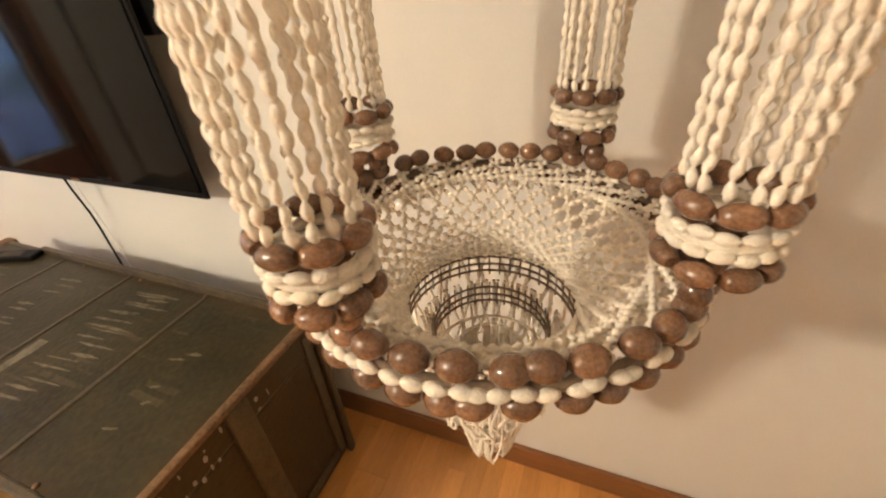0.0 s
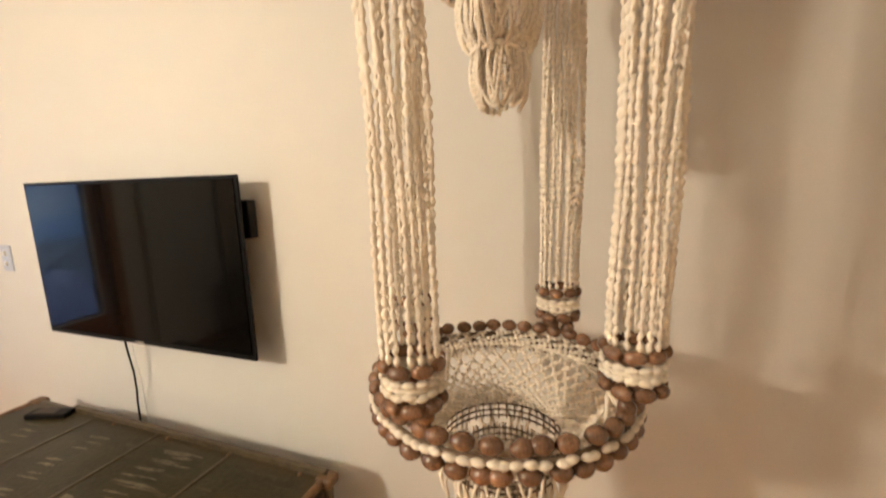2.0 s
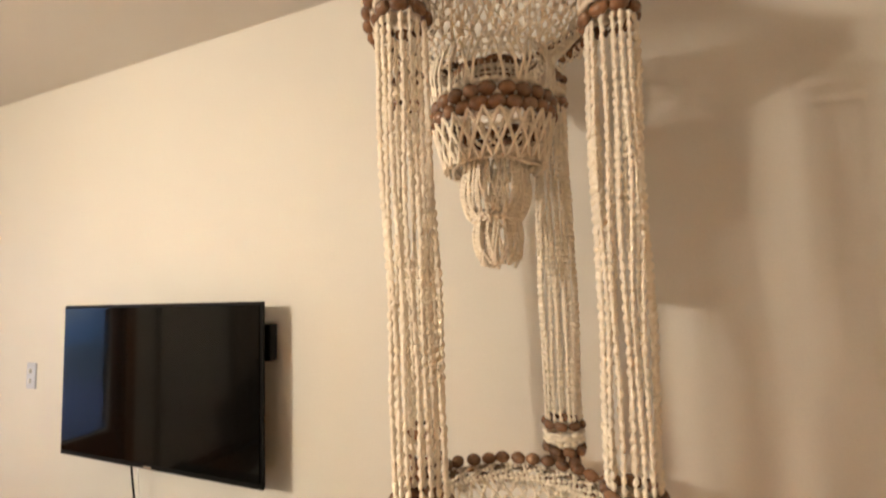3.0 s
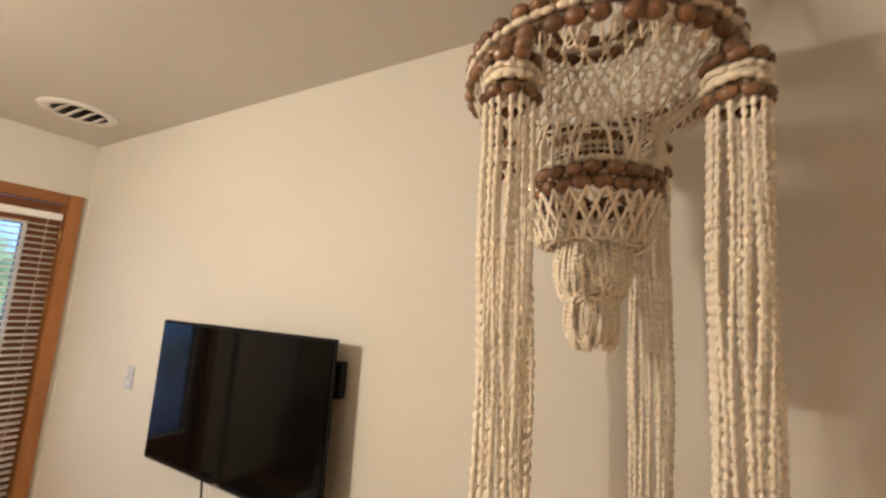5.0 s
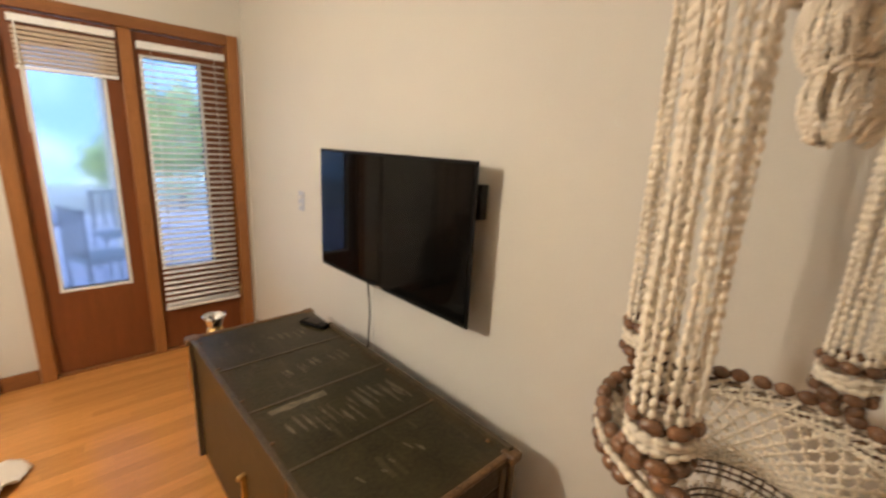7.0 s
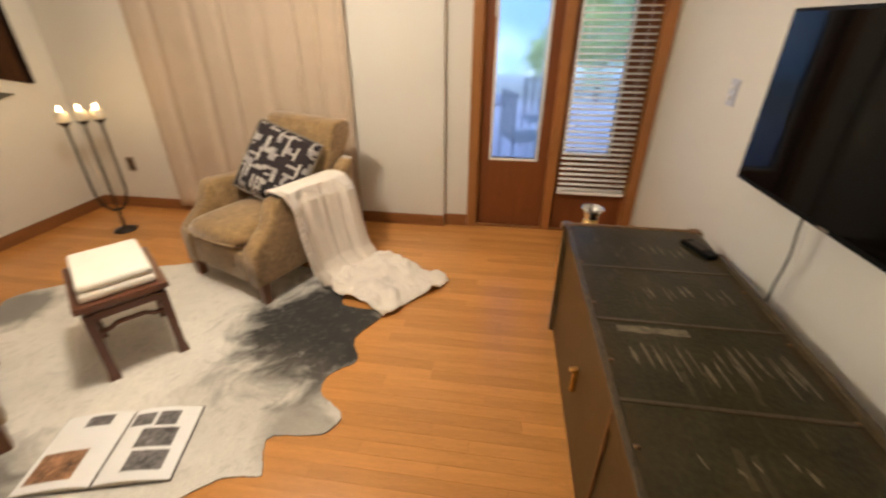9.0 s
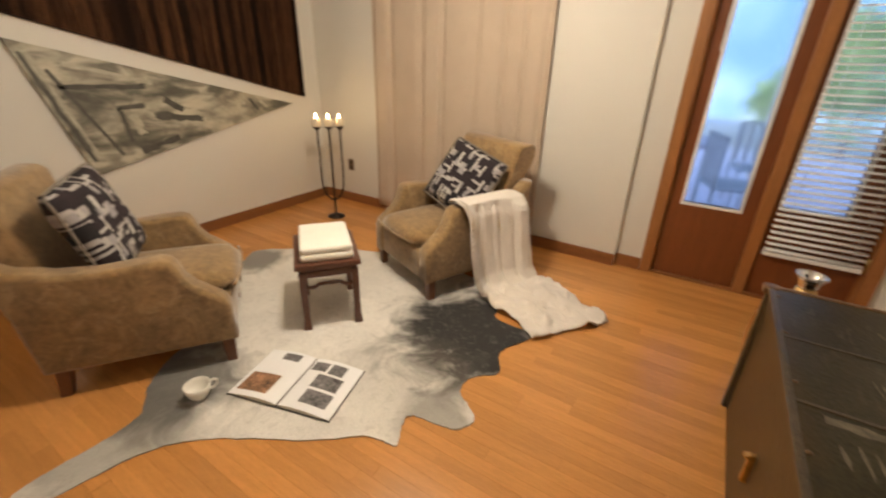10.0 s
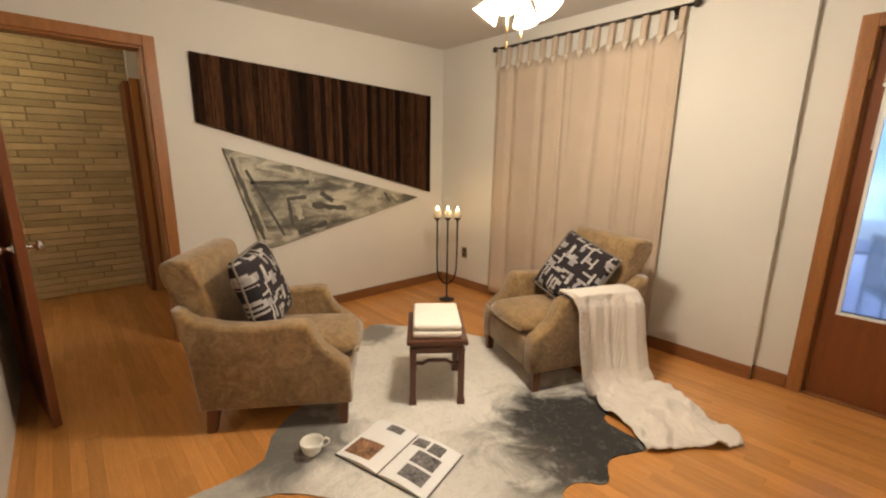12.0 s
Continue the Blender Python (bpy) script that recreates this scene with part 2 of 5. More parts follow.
def glazed_door(name, y0, y1, g0, g1, z0, z1, label):
    d = thing(name, label, "door", pose(-3.05, 0, 0), kind="structure")
    bm = box(-0.02, 0.02, y0, g0, 0.015, 2.043)
    box(-0.02, 0.02, g1, y1, 0.015, 2.043, bm=bm)
    box(-0.02, 0.02, g0, g1, 0.015, z0, bm=bm)
    box(-0.02, 0.02, g0, g1, z1, 2.043, bm=bm)
    part("leaf", bm, DOORW, d)
    w = 0.018
    bm = box(0.0, 0.030, g0 - w, g0, z0 - w, z1 + w, 0.003)
    box(0.0, 0.030, g1, g1 + w, z0 - w, z1 + w, 0.003, bm=bm)
    box(0.0, 0.030, g0, g1, z0 - w, z0, 0.003, bm=bm)
    box(0.0, 0.030, g0, g1, z1, z1 + w, 0.003, bm=bm)
    part("bead_frame", bm, WHITE, d, "white frame round the pane")
    pane = part("pane", box(-0.004, 0.004, g0, g1, z0, z1), GLASS, d, "clear glass pane")
    pane.visible_shadow = False
    return d


d1 = glazed_door("door_1", -0.262, 0.222, -0.180, 0.132, 0.540, 1.90, "reddish wooden door with one tall glass pane")
d2 = glazed_door("door_2", 0.290, 0.784, 0.335, 0.625, 0.60, 1.90, "reddish wooden door with a tall pane behind blinds")
for k, (y, z) in enumerate(((0.790, 1.86), (0.790, 0.35))):
    part("hinge", tube([(0.045, y, z - 0.045), (0.045, y, z + 0.045)], 0.008), BRASS, d2, "polished brass hinge")
part("hinge", tube([(0.045, -0.270, 1.80), (0.045, -0.270, 1.89)], 0.008), BRASS, d1, "polished brass hinge")

# raised shade on the first door, lowered blind on the second
sh = thing("roller_shade", "white raised slatted shade at the top of the glazed door", "blind", pose(-2.995, 0.005, 1.99))
part("headrail", box(-0.018, 0.022, -0.225, 0.205, -0.012, 0.025, 0.003), BLIND, sh)
for k in range(9):
    part("slat", box(-0.016, 0.022, -0.218, 0.200, -0.235 + 0.0235 * k, -0.217 + 0.0235 * k, 0.004), CURT if k > 0 else BLIND, sh)
part("wand", tube([(0.026, -0.2, -0.01), (0.03, -0.205, -0.55)], 0.005), WHITE, sh, "thin white tilt wand")
bl = thing("venetian_blind", "white lowered venetian blind with open slats", "blind", pose(-2.992, 0.542, 0))
part("headrail", box(-0.020, 0.020, -0.236, 0.236, 1.945, 1.985, 0.003), BLIND, bl)
slat = sheet(lambda u, v: Vector((-0.016 + 0.032 * v, -0.23 + 0.46 * u, 0.004 + 0.004 * math.sin(math.pi * v) - 0.009 * v)), 2, 4, 0.0016)
me = bpy.data.meshes.new("slat")
slat.to_mesh(me)
me.materials.append(BLIND)
for k in range(43):
    shared("slat", me, bl, pose(0, 0, 0.345 + 0.0372 * k))
part("bottom_rail", box(-0.018, 0.018, -0.232, 0.232, 0.305, 0.328, 0.004), BLIND, bl)
for y in (-0.17, 0.17):
    part("ladder_cord", tube([(0.019, y, 0.32), (0.019, y, 1.95)], 0.0018, 5), WHITE, bl)

# ---- outside ----
structure("ground", box(-45, -3.2, -30, 30, -0.25, -0.12), mat("pale_gravel_yard", (0.36, 0.40, 0.43), 0.9, var=0.3, scale=1, fine=10), "pale gravel yard behind the house", "ground")
deck = thing("deck", "grey weathered deck boards outside the doors", "deck", kind="structure")
dm = bpy.data.meshes.new("deck_board")
box(-6.5, 0.0, -0.065, 0.065, -0.03, 0.0, 0.004).to_mesh(dm)
dm.materials.append(DECK)
for k in range(44):
    shared("deck_board", dm, deck, pose(-3.21, -3 + 0.14 * k, -0.06))

# ---- macrame hanger ----
HC = Vector((0.124, 0.512, 0))
hanger = thing("macrame_hanger", "two-tier cream macrame plant hanger with brown wooden beads", "plant hanger", pose(*HC))
RH = 0.198
GROW = 1.06
LOW, UP = 1.111, 1.972
ANG = [-110.5, -20.5, 69.5, 159.5]


def ring_pts(r, z, n, wob=0.0):
    return [(r * math.cos(2 * math.pi * k / n), r * math.sin(2 * math.pi * k / n), z + wob * math.sin(7 * k)) for k in range(n)]


def bead_mesh(name, length, rad, material, ends=0.5):
    bm = bmesh.new()
    prof = [(rad * (ends + (1 - ends) * math.sin(math.pi * k / 8) ** 0.75), -length / 2 + length * k / 8) for k in range(9)]
    lathe(prof, 12, bm)
    bmesh.ops.rotate(bm, verts=bm.verts, cent=(0, 0, 0), matrix=Matrix.Rotation(radians(90), 3, "X"))
    me = bpy.data.meshes.new(name)
    bm.to_mesh(me)
    bm.free()
    me.materials.append(material)
    return me


BIG = bead_mesh("bead", 0.0290, 0.0121, BEAD, 0.36)
MID = bead_mesh("bead", 0.0255, 0.0092, BEAD)
KNOT = bead_mesh("knot", 0.0190, 0.0056, CORD2, 0.30)
SMALLK = bead_mesh("knot", 0.0172, 0.0047, CORD2, 0.30)
rng = random.Random(4)


def bead_ring(name, parent, mesh, centre, r, n, tilt=0.0, skip=(), offset=0.0):
    for k in range(n):
        if k in skip:
            continue
        a = 360 * (k + offset) / n + rng.uniform(-1.5, 1.5)
        m = Matrix.Translation(Vector(centre)) @ pose(0, 0, 0, tilt, 0, 0) @ pose(0, 0, 0, 0, 0, a) @ pose(r, 0, rng.uniform(-0.0015, 0.0015), rng.uniform(-9, 9), rng.uniform(0, 360), rng.uniform(-9, 9))
        shared(name, mesh, parent, m)


def lumpy_cord(pts, r, pitch, seg=6, amp=0.28, bm=None):
    """A twisted cord: a round bar whose thickness swells at every twist."""
    total = sum((Vector(b) - Vector(a)).length for a, b in zip(pts, pts[1:]))
    n = max(4, int(total / pitch * 4.4))
    fine = []
    cum = [0.0]
    for a, b in zip(pts, pts[1:]):
        cum.append(cum[-1] + (Vector(b) - Vector(a)).length)
    j = 0
    for i in range(n + 1):
        s = total * i / n
        while j < len(pts) - 2 and cum[j + 1] < s:
            j += 1
        w = (s - cum[j]) / max(1e-6, cum[j + 1] - cum[j])
        fine.append(Vector(pts[j]).lerp(Vector(pts[j + 1]), w))
    return tube(fine, lambda u: r * (1 - amp / 2 + amp * (0.5 + 0.5 * math.cos(2 * math.pi * u * total / pitch))), seg, bm)


# one cord, two twisted strands with small knots, used for all four columns
CL = UP - 0.135 - (LOW + 0.092)


def column_cord(seed):
    rg = random.Random(seed)
    ph = rg.uniform(0, 6)
    n = int(CL / 0.0135 * 6)
    pts = [(0.0007 * math.sin(i * 0.9 + ph), 0.0007 * math.cos(i * 0.7 + ph), CL * i / n) for i in range(n + 1)]
    wide = [rg.uniform(0.85, 1.2) for k in range(80)]
    bm = tube(pts, lambda u: 0.0013 + 0.0026 * wide[int(u * CL / 0.0135)] * abs(math.sin(math.pi * u * CL / 0.0135)) ** 0.9, 6)
    for v in bm.verts:
        w = math.sin(math.pi * v.co.z / CL)
        v.co.x += 0.003 * w * math.sin(v.co.z * 14 + ph)
        v.co.y += 0.003 * w * math.cos(v.co.z * 11 + ph * 2)
    me = bpy.data.meshes.new("cord")
    bm.to_mesh(me)
    bm.free()
    me.materials.append(CORD)
    return me


CORDS = [column_cord(k) for k in range(4)]


def tier(name, z0, flip, label):
    """A basket: beaded hoop, woven net down to the neck rings, looped fringe; collars stand on the hoop or hang below it."""
    R = RH * GROW if flip else RH
    hoop = part(name, tube(ring_pts(R, z0 - 0.019, 72), 0.0055, 8, closed=True), WIRE, hanger, label)
    bead_ring("bead", hoop, BIG, (0, 0, z0), R, 40)
    bead_ring("bead", hoop, BIG, (0, 0, z0 - 0.037), R, 40, offset=0.5)
    bead_ring("knot", hoop, KNOT, (0, 0, z0 - 0.019), R + 0.006, 80)
    # Neck rings: cream above, brown below, the difference in lighting put into colour.
    ring_shade = CORD if flip else WIRE
    for r, z in ((0.100, -0.118), (0.100, -0.130), (0.101, -0.142)):
        part("neck_ring", tube(ring_pts(r, z0 + z, 48), 0.0017, 6, closed=True), ring_shade, hanger)
    for r, z in ((0.070, -0.148), (0.070, -0.160), (0.071, -0.172)):
        part("neck_ring", tube(ring_pts(r, z0 + z, 40), 0.0017, 6, closed=True), ring_shade, hanger)
    bm = bmesh.new()
    for k in range(44):
        a = 2 * math.pi * k / 44
        tube([(0.102 * math.cos(a), 0.102 * math.sin(a), z0 - 0.112), (0.103 * math.cos(a), 0.103 * math.sin(a), z0 - 0.15)], 0.0012, 5, bm)
        tube([(0.072 * math.cos(a), 0.072 * math.sin(a), z0 - 0.142), (0.073 * math.cos(a), 0.073 * math.sin(a), z0 - 0.18)], 0.0011, 5, bm)
    tagged(part("neck_tie", bm, ring_shade, hanger), kind="stuff")
    # woven net between hoop and neck
    bm = bmesh.new()
    for fam, (turn, r1, zz, sag) in enumerate(((24, 0.103, -0.118, 0.0), (-24, 0.103, -0.118, 0.0)) if flip else ((70, 0.103, -0.118, 0.0), (-70, 0.103, -0.118, 0.0), (58, 0.172, -0.030, 0.0))):
        count = 36 if flip else (35, 35, 24)[fam]
        for k in range(count):
            a0 = 2 * math.pi * (k + 0.25 * fam) / count
            a1 = a0 + radians(turn + rng.uniform(-3, 3))
            p0 = Vector((0.98 * R * math.cos(a0), 0.98 * R * math.sin(a0), z0 - 0.012))
            p1 = Vector((r1 * math.cos(a1), r1 * math.sin(a1), z0 + zz))
            pts = []
            for i in range(9):
                u = i / 8
                p = p0.lerp(p1, u)
                p.z -= (sag + 0.006 * (fam == 1)) * math.sin(math.pi * u)
                pts.append(p)
            lumpy_cord(pts, 0.0022 if flip else 0.0029, 0.0100, 5, 1.15, bm)
    tagged(part("net", bm, CORD, hanger, "crossed cream cord net"), kind="stuff")
    # bead bands at the neck
    bm = bmesh.new()
    for k in range(80):
        a = 2 * math.pi * k / 80 + rng.uniform(-0.03, 0.03)
        b = a + rng.uniform(-0.10, 0.10)
        low = (-0.062 if flip else -0.050) - rng.uniform(0, 0.012 if flip else 0.010)
        lumpy_cord([(0.98 * R * math.cos(a), 0.98 * R * math.sin(a), z0 - 0.04), (0.97 * R * math.cos((a + b) / 2), 0.97 * R * math.sin((a + b) / 2), z0 + low * 0.7), (0.93 * R * math.cos(b), 0.93 * R * math.sin(b), z0 + low), (0.90 * R * math.cos(b + 0.05), 0.90 * R * math.sin(b + 0.05), z0 + low * 0.75), (0.94 * R * math.cos(b + 0.08), 0.94 * R * math.sin(b + 0.08), z0 - 0.04)], 0.0019, 0.010, 5, 0.4, bm)
    tagged(part("hoop_fringe", bm, CORD, hanger, "short looped fringe under the hoop"), kind="stuff")
    band = part("neck_band", tube(ring_pts(0.098 if flip else 0.074, z0 - 0.206, 48), 0.004 if flip else 0.0022, 6, closed=True), CORD, hanger)
    if flip:
        for q, z in enumerate((-0.201, -0.222)):
            bead_ring("bead", band, BIG, (0, 0, z0 + z), 0.099, 23, offset=0.5 * q)
        bead_ring("knot", band, SMALLK, (0, 0, z0 - 0.183), 0.096, 40)
        for q, z in enumerate((-0.136, -0.158)):
            bead_ring("bead", band, MID, (0, 0, z0 + z), 0.060, 15, offset=0.5 * q)
        bead_ring("knot", band, SMALLK, (0, 0, z0 - 0.147), 0.061, 25)
        bead_ring("knot", band, SMALLK, (0, 0, z0 - 0.172), 0.062, 25)
    bm = bmesh.new()
    for k in range(40):
        a = 2 * math.pi * k / 40 + rng.uniform(-0.05, 0.05)
        b = a + rng.choice((-0.16, 0.16))
        lumpy_cord([(0.104 * math.cos(a), 0.104 * math.sin(a), z0 - 0.122), (0.109 * math.cos((a + b) / 2), 0.109 * math.sin((a + b) / 2), z0 - 0.155), (0.101 * math.cos(b), 0.101 * math.sin(b), z0 - 0.19)], 0.0026, 0.012, 5, 0.4, bm)
    tagged(part("neck_cord", bm, CORD, hanger), kind="stuff")
    # looped fringe in three steps
    for step, (r0, r1, za, zb, n, thick) in enumerate(((0.096, 0.074, -0.236, -0.300, 22, 0.0029), (0.050, 0.045, -0.285, -0.388, 30, 0.0027), (0.033, 0.028, -0.372, -0.462, 22, 0.0027))):
        bm = bmesh.new()
        slim = 1.0 if flip else (0.92, 0.84, 0.84)[step]
        r0, r1 = r0 * slim, r1 * slim
        if not flip:
            n, za = int(n * 2.0), (-0.150, -0.190, -0.300)[step]
        for k in range(n):
            a = 2 * math.pi * k / n + rng.uniform(-0.06, 0.06)
            w = rng.uniform(0.10, 0.28) * (1.6 if step == 0 else 1.5)
            low = zb * (1.0 if flip else 0.90) + (rng.uniform(-0.008, 0.012) if flip else rng.uniform(-0.018, 0.030))
            pts = []
            for i in range(13):
                t = i / 12
                ang = a + w * (2 * t - 1) + 0.10 * math.sin(9 * t + k)
                drop = math.sin(math.pi * t) ** 0.55
                r = r0 + (r1 - r0) * drop + 0.008 * math.sin(math.pi * t) * rng.uniform(0.5, 1.3) + (0.009 * math.sin(math.pi * drop) - 0.010 * drop ** 8 if step else 0)
                pts.append((r * math.cos(ang), r * math.sin(ang), z0 + za + (low - za) * drop))
            lumpy_cord(pts, thick * (1.0 if flip else 0.66), 0.0085, 6, 0.6, bm)
        if step < 2 and flip:
            rw = (0.074, 0.040)[step] * slim
            for q in range(3):
                lumpy_cord([((rw + 0.004 * math.sin(5 * t + q)) * math.cos(t), (rw + 0.004 * math.sin(5 * t + q)) * math.sin(t), z0 + zb * (1.0 if flip else 0.92) + 0.006 * q + 0.005 * math.sin(3 * t + 2 * q)) for t in (2 * math.pi * j / 24 for j in range(25))], 0.0036, 0.012, 6, 0.3, bm)
        if step == 0 and flip:
            for k in range(26):
                a = 2 * math.pi * k / 26
                for sgn in (-1, 1):
                    lumpy_cord([((0.104 - 0.018 * u) * math.cos(a + sgn * 0.35 * u), (0.104 - 0.018 * u) * math.sin(a + sgn * 0.35 * u), z0 - 0.228 - 0.075 * u) for u in (0, 0.33, 0.66, 1.0)], 0.0030 if flip else 0.0020, 0.012, 6, 0.3, bm)
        tagged(part("fringe", bm, CORD, hanger, "looped cream cord fringe"), kind="stuff")
    # collars
    for ang in ANG:
        a = radians(ang)
        cx, cy = 0.99 * R * math.cos(a), 0.99 * R * math.sin(a)
        s = -1 if flip else 1
        zt, zl = (z0 - 0.075, z0 - 0.125) if flip else (z0 + 0.085, z0 + 0.038)
        collar = part("collar", tube([(cx + x, cy + y, z) for x, y, z in ring_pts(0.031, (zt + zl) / 2, 20)], 0.006, 6, closed=True), CORD2, hanger)
        bead_ring("bead", collar, MID, (cx, cy, zt), 0.0345, 8)
        bead_ring("bead", collar, MID, (cx, cy, zl), 0.0345, 8, offset=0.5)
        bead_ring("knot", collar, SMALLK, (cx, cy, (zt + zl) / 2 + 0.008), 0.0365, 15)
        bead_ring("knot", collar, SMALLK, (cx, cy, (zt + zl) / 2 - 0.007), 0.0360, 15)
        # three beads that tie the collar to the hoop
        za = z0 - 0.055 if flip else z0 + 0.016
        for q in (-1, 1):
            b = a + q * 0.10
            shared("bead", BIG, collar, pose(R * math.cos(b), R * math.sin(b), za + 0.004 * q, 60 * q, 0, ang))
        shared("bead", MID, collar, pose((R - 0.018) * math.cos(a), (R - 0.018) * math.sin(a), za + 0.008, 80, 0, ang))
    return hoop


tier("lower_hoop", LOW, False, "lower hoop strung with large brown beads")
tier("upper_hoop", UP, True, "upper hoop strung with large brown beads")
for ang in ANG:
    a = radians(ang)
    cx, cy = 0.198 * math.cos(a), 0.198 * math.sin(a)
    for k in range(16):
        b = 2 * math.pi * k / 16 + rng.uniform(-0.08, 0.08)
        r = 0.0335
        lean = Vector((0, 0, 1)).rotation_difference(Vector((cx * (GROW - 1), cy * (GROW - 1), CL))).to_matrix().to_4x4()
        shared("cord", rng.choice(CORDS), hanger, pose(cx + r * math.cos(b), cy + r * math.sin(b), LOW + 0.092) @ lean @ pose(0, 0, 0, 0, 0, rng.uniform(0, 360)))
# beaded crown above the upper hoop, and cords from it to one hook in the ceiling
CR = UP + 0.095
crown = part("crown_ring", tube(ring_pts(0.098, CR + 0.017, 48), 0.005, 6, closed=True), CORD, hanger, "small beaded ring above the hoop")
bead_ring("bead", crown, BIG, (0, 0, CR), 0.100, 23)
bead_ring("knot", crown, KNOT, (0, 0, CR + 0.018), 0.103, 40)
bead_ring("bead", crown, BIG, (0, 0, CR + 0.036), 0.098, 23, offset=0.5)
bm = bmesh.new()
for k in range(40):
    a = 2 * math.pi * k / 40
    for turn in (-0.45, 0.45):
        lumpy_cord([(0.98 * RH * GROW * math.cos(a), 0.98 * RH * GROW * math.sin(a), UP + 0.004), (0.099 * math.cos(a + turn), 0.099 * math.sin(a + turn), CR - 0.006)], 0.0026, 0.0095, 5, 0.8, bm)
tagged(part("crown_net", bm, CORD, hanger, "crossed cream cord net"), kind="stuff")
HOOK = ceil_z(HC.x)
bm = bmesh.new()
for k in range(16):
    a = 2 * math.pi * k / 16
    lumpy_cord([(0.096 * math.cos(a), 0.096 * math.sin(a), CR + 0.036), (0.04 * math.cos(a), 0.04 * math.sin(a), CR + 0.15), (0.008 * math.cos(a), 0.008 * math.sin(a), HOOK - 0.05)], 0.003, 0.012, 5, 0.3, bm)
tagged(part("hanging_cords", bm, CORD, hanger), kind="stuff")
part("hook", tube([(0, 0, HOOK + 0.003), (0, 0, HOOK - 0.035), (0.012, 0, HOOK - 0.05), (0, 0, HOOK - 0.06)], 0.004), BRASS, hanger)

# ---- trunk under the television ----
TRUNK = mat("worn_black_green_canvas", (0.037, 0.030, 0.014), 0.36, var=0.5, scale=9, fine=70, bump=0.35, spec=0.22)
nt = TRUNK.node_tree
tc = node(TRUNK, "ShaderNodeTexCoord")
mp = node(TRUNK, "ShaderNodeMapping")
mp.inputs["Scale"].default_value = (8, 55, 9)
nt.links.new(tc.outputs["Object"], mp.inputs[0])
scr = node(TRUNK, "ShaderNodeTexNoise", Scale=1.0, Detail=3.0)
nt.links.new(mp.outputs[0], scr.inputs["Vector"])
pat = node(TRUNK, "ShaderNodeTexNoise", Scale=4.2, Detail=1.5)
nt.links.new(tc.outputs["Object"], pat.inputs["Vector"])
warp = node(TRUNK, "ShaderNodeTexNoise", Scale=24.0, Detail=3.0)
nt.links.new(tc.outputs["Object"], warp.inputs["Vector"])
shift = node(TRUNK, "ShaderNodeVectorMath")
shift.operation = "MULTIPLY_ADD"
shift.inputs[1].default_value = (0.05, 0.012, 0.0)
nt.links.new(warp.outputs["Color"], shift.inputs[0]), nt.links.new(tc.outputs["Object"], shift.inputs[2])
marks = node(TRUNK, "ShaderNodeTexBrick", Scale=1.0, Mortar_Size=0.0075, Mortar_Smooth=0.4, Brick_Width=0.115, Row_Height=0.030)
marks.offset = 0.12
marks.inputs["Color1"].default_value, marks.inputs["Color2"].default_value, marks.inputs["Mortar"].default_value = (0, 0, 0, 1), (1, 1, 1, 1), (0, 0, 0, 1)
nt.links.new(shift.outputs[0], marks.inputs["Vector"])
soft = [node(TRUNK, "ShaderNodeMapRange") for k in range(3)]
for q, tex, lo_, hi_ in ((soft[0], scr, 0.46, 0.58), (soft[1], pat, 0.44, 0.56), (soft[2], marks, 0.50, 0.80)):
    q.inputs[1].default_value, q.inputs[2].default_value = lo_, hi_
    nt.links.new(tex.outputs[0], q.inputs[0])
f = math_node(TRUNK, "MULTIPLY", math_node(TRUNK, "MULTIPLY", soft[0].outputs[0], soft[1].outputs[0]), soft[2].outputs[0])
blend(TRUNK, math_node(TRUNK, "MULTIPLY", f, 0.30), (0.16, 0.13, 0.08))
sep = node(TRUNK, "ShaderNodeSeparateXYZ")
nt.links.new(tc.outputs["Object"], sep.inputs[0])
rub = node(TRUNK, "ShaderNodeTexNoise", Scale=11.0, Detail=5.0, Roughness=0.65)
nt.links.new(tc.outputs["Object"], rub.inputs["Vector"])
for axis, reach in (("X", 0.655), ("Y", 0.245)):
    far = math_node(TRUNK, "ADD", math_node(TRUNK, "ABSOLUTE", sep.outputs[axis], 0.0), math_node(TRUNK, "MULTIPLY", rub.outputs[0], 0.11))
    wr = node(TRUNK, "ShaderNodeMapRange")
    wr.inputs[1].default_value, wr.inputs[2].default_value, wr.inputs[4].default_value = reach + 0.025, reach + 0.085, 0.80
    nt.links.new(far, wr.inputs[0])
    blend(TRUNK, wr.outputs[0], (0.058, 0.037, 0.015))
RUST = mat("rusty_brown_edge", (0.15, 0.078, 0.030), 0.5, var=0.7, scale=30, fine=140, bump=0.4)
EDGE = mat("worn_brown_leather_edge", (0.066, 0.047, 0.023), 0.4, var=0.55, scale=25, fine=120, bump=0.3)
trunk = thing("steamer_trunk", "old dark steamer trunk with worn scratched lid, standing by the wall", "trunk", pose(-1.1075, 0.4825, 0))
part("body", box(-0.672, 0.672, -0.266, 0.266, 0.012, 0.50, 0.008), TRUNK, trunk)
part("lid", box(-0.677, 0.677, -0.272, 0.272, 0.503, 0.600, 0.010), TRUNK, trunk, "scratched dark lid")
for x in (-0.31, 0.015, 0.335):
    part("batten", box(x - 0.006, x + 0.006, -0.273, 0.273, 0.585, 0.6025, 0.002), EDGE, trunk)
part("batten", box(0.329, 0.341, -0.2745, -0.262, 0.014, 0.598, 0.002), RUST, trunk)
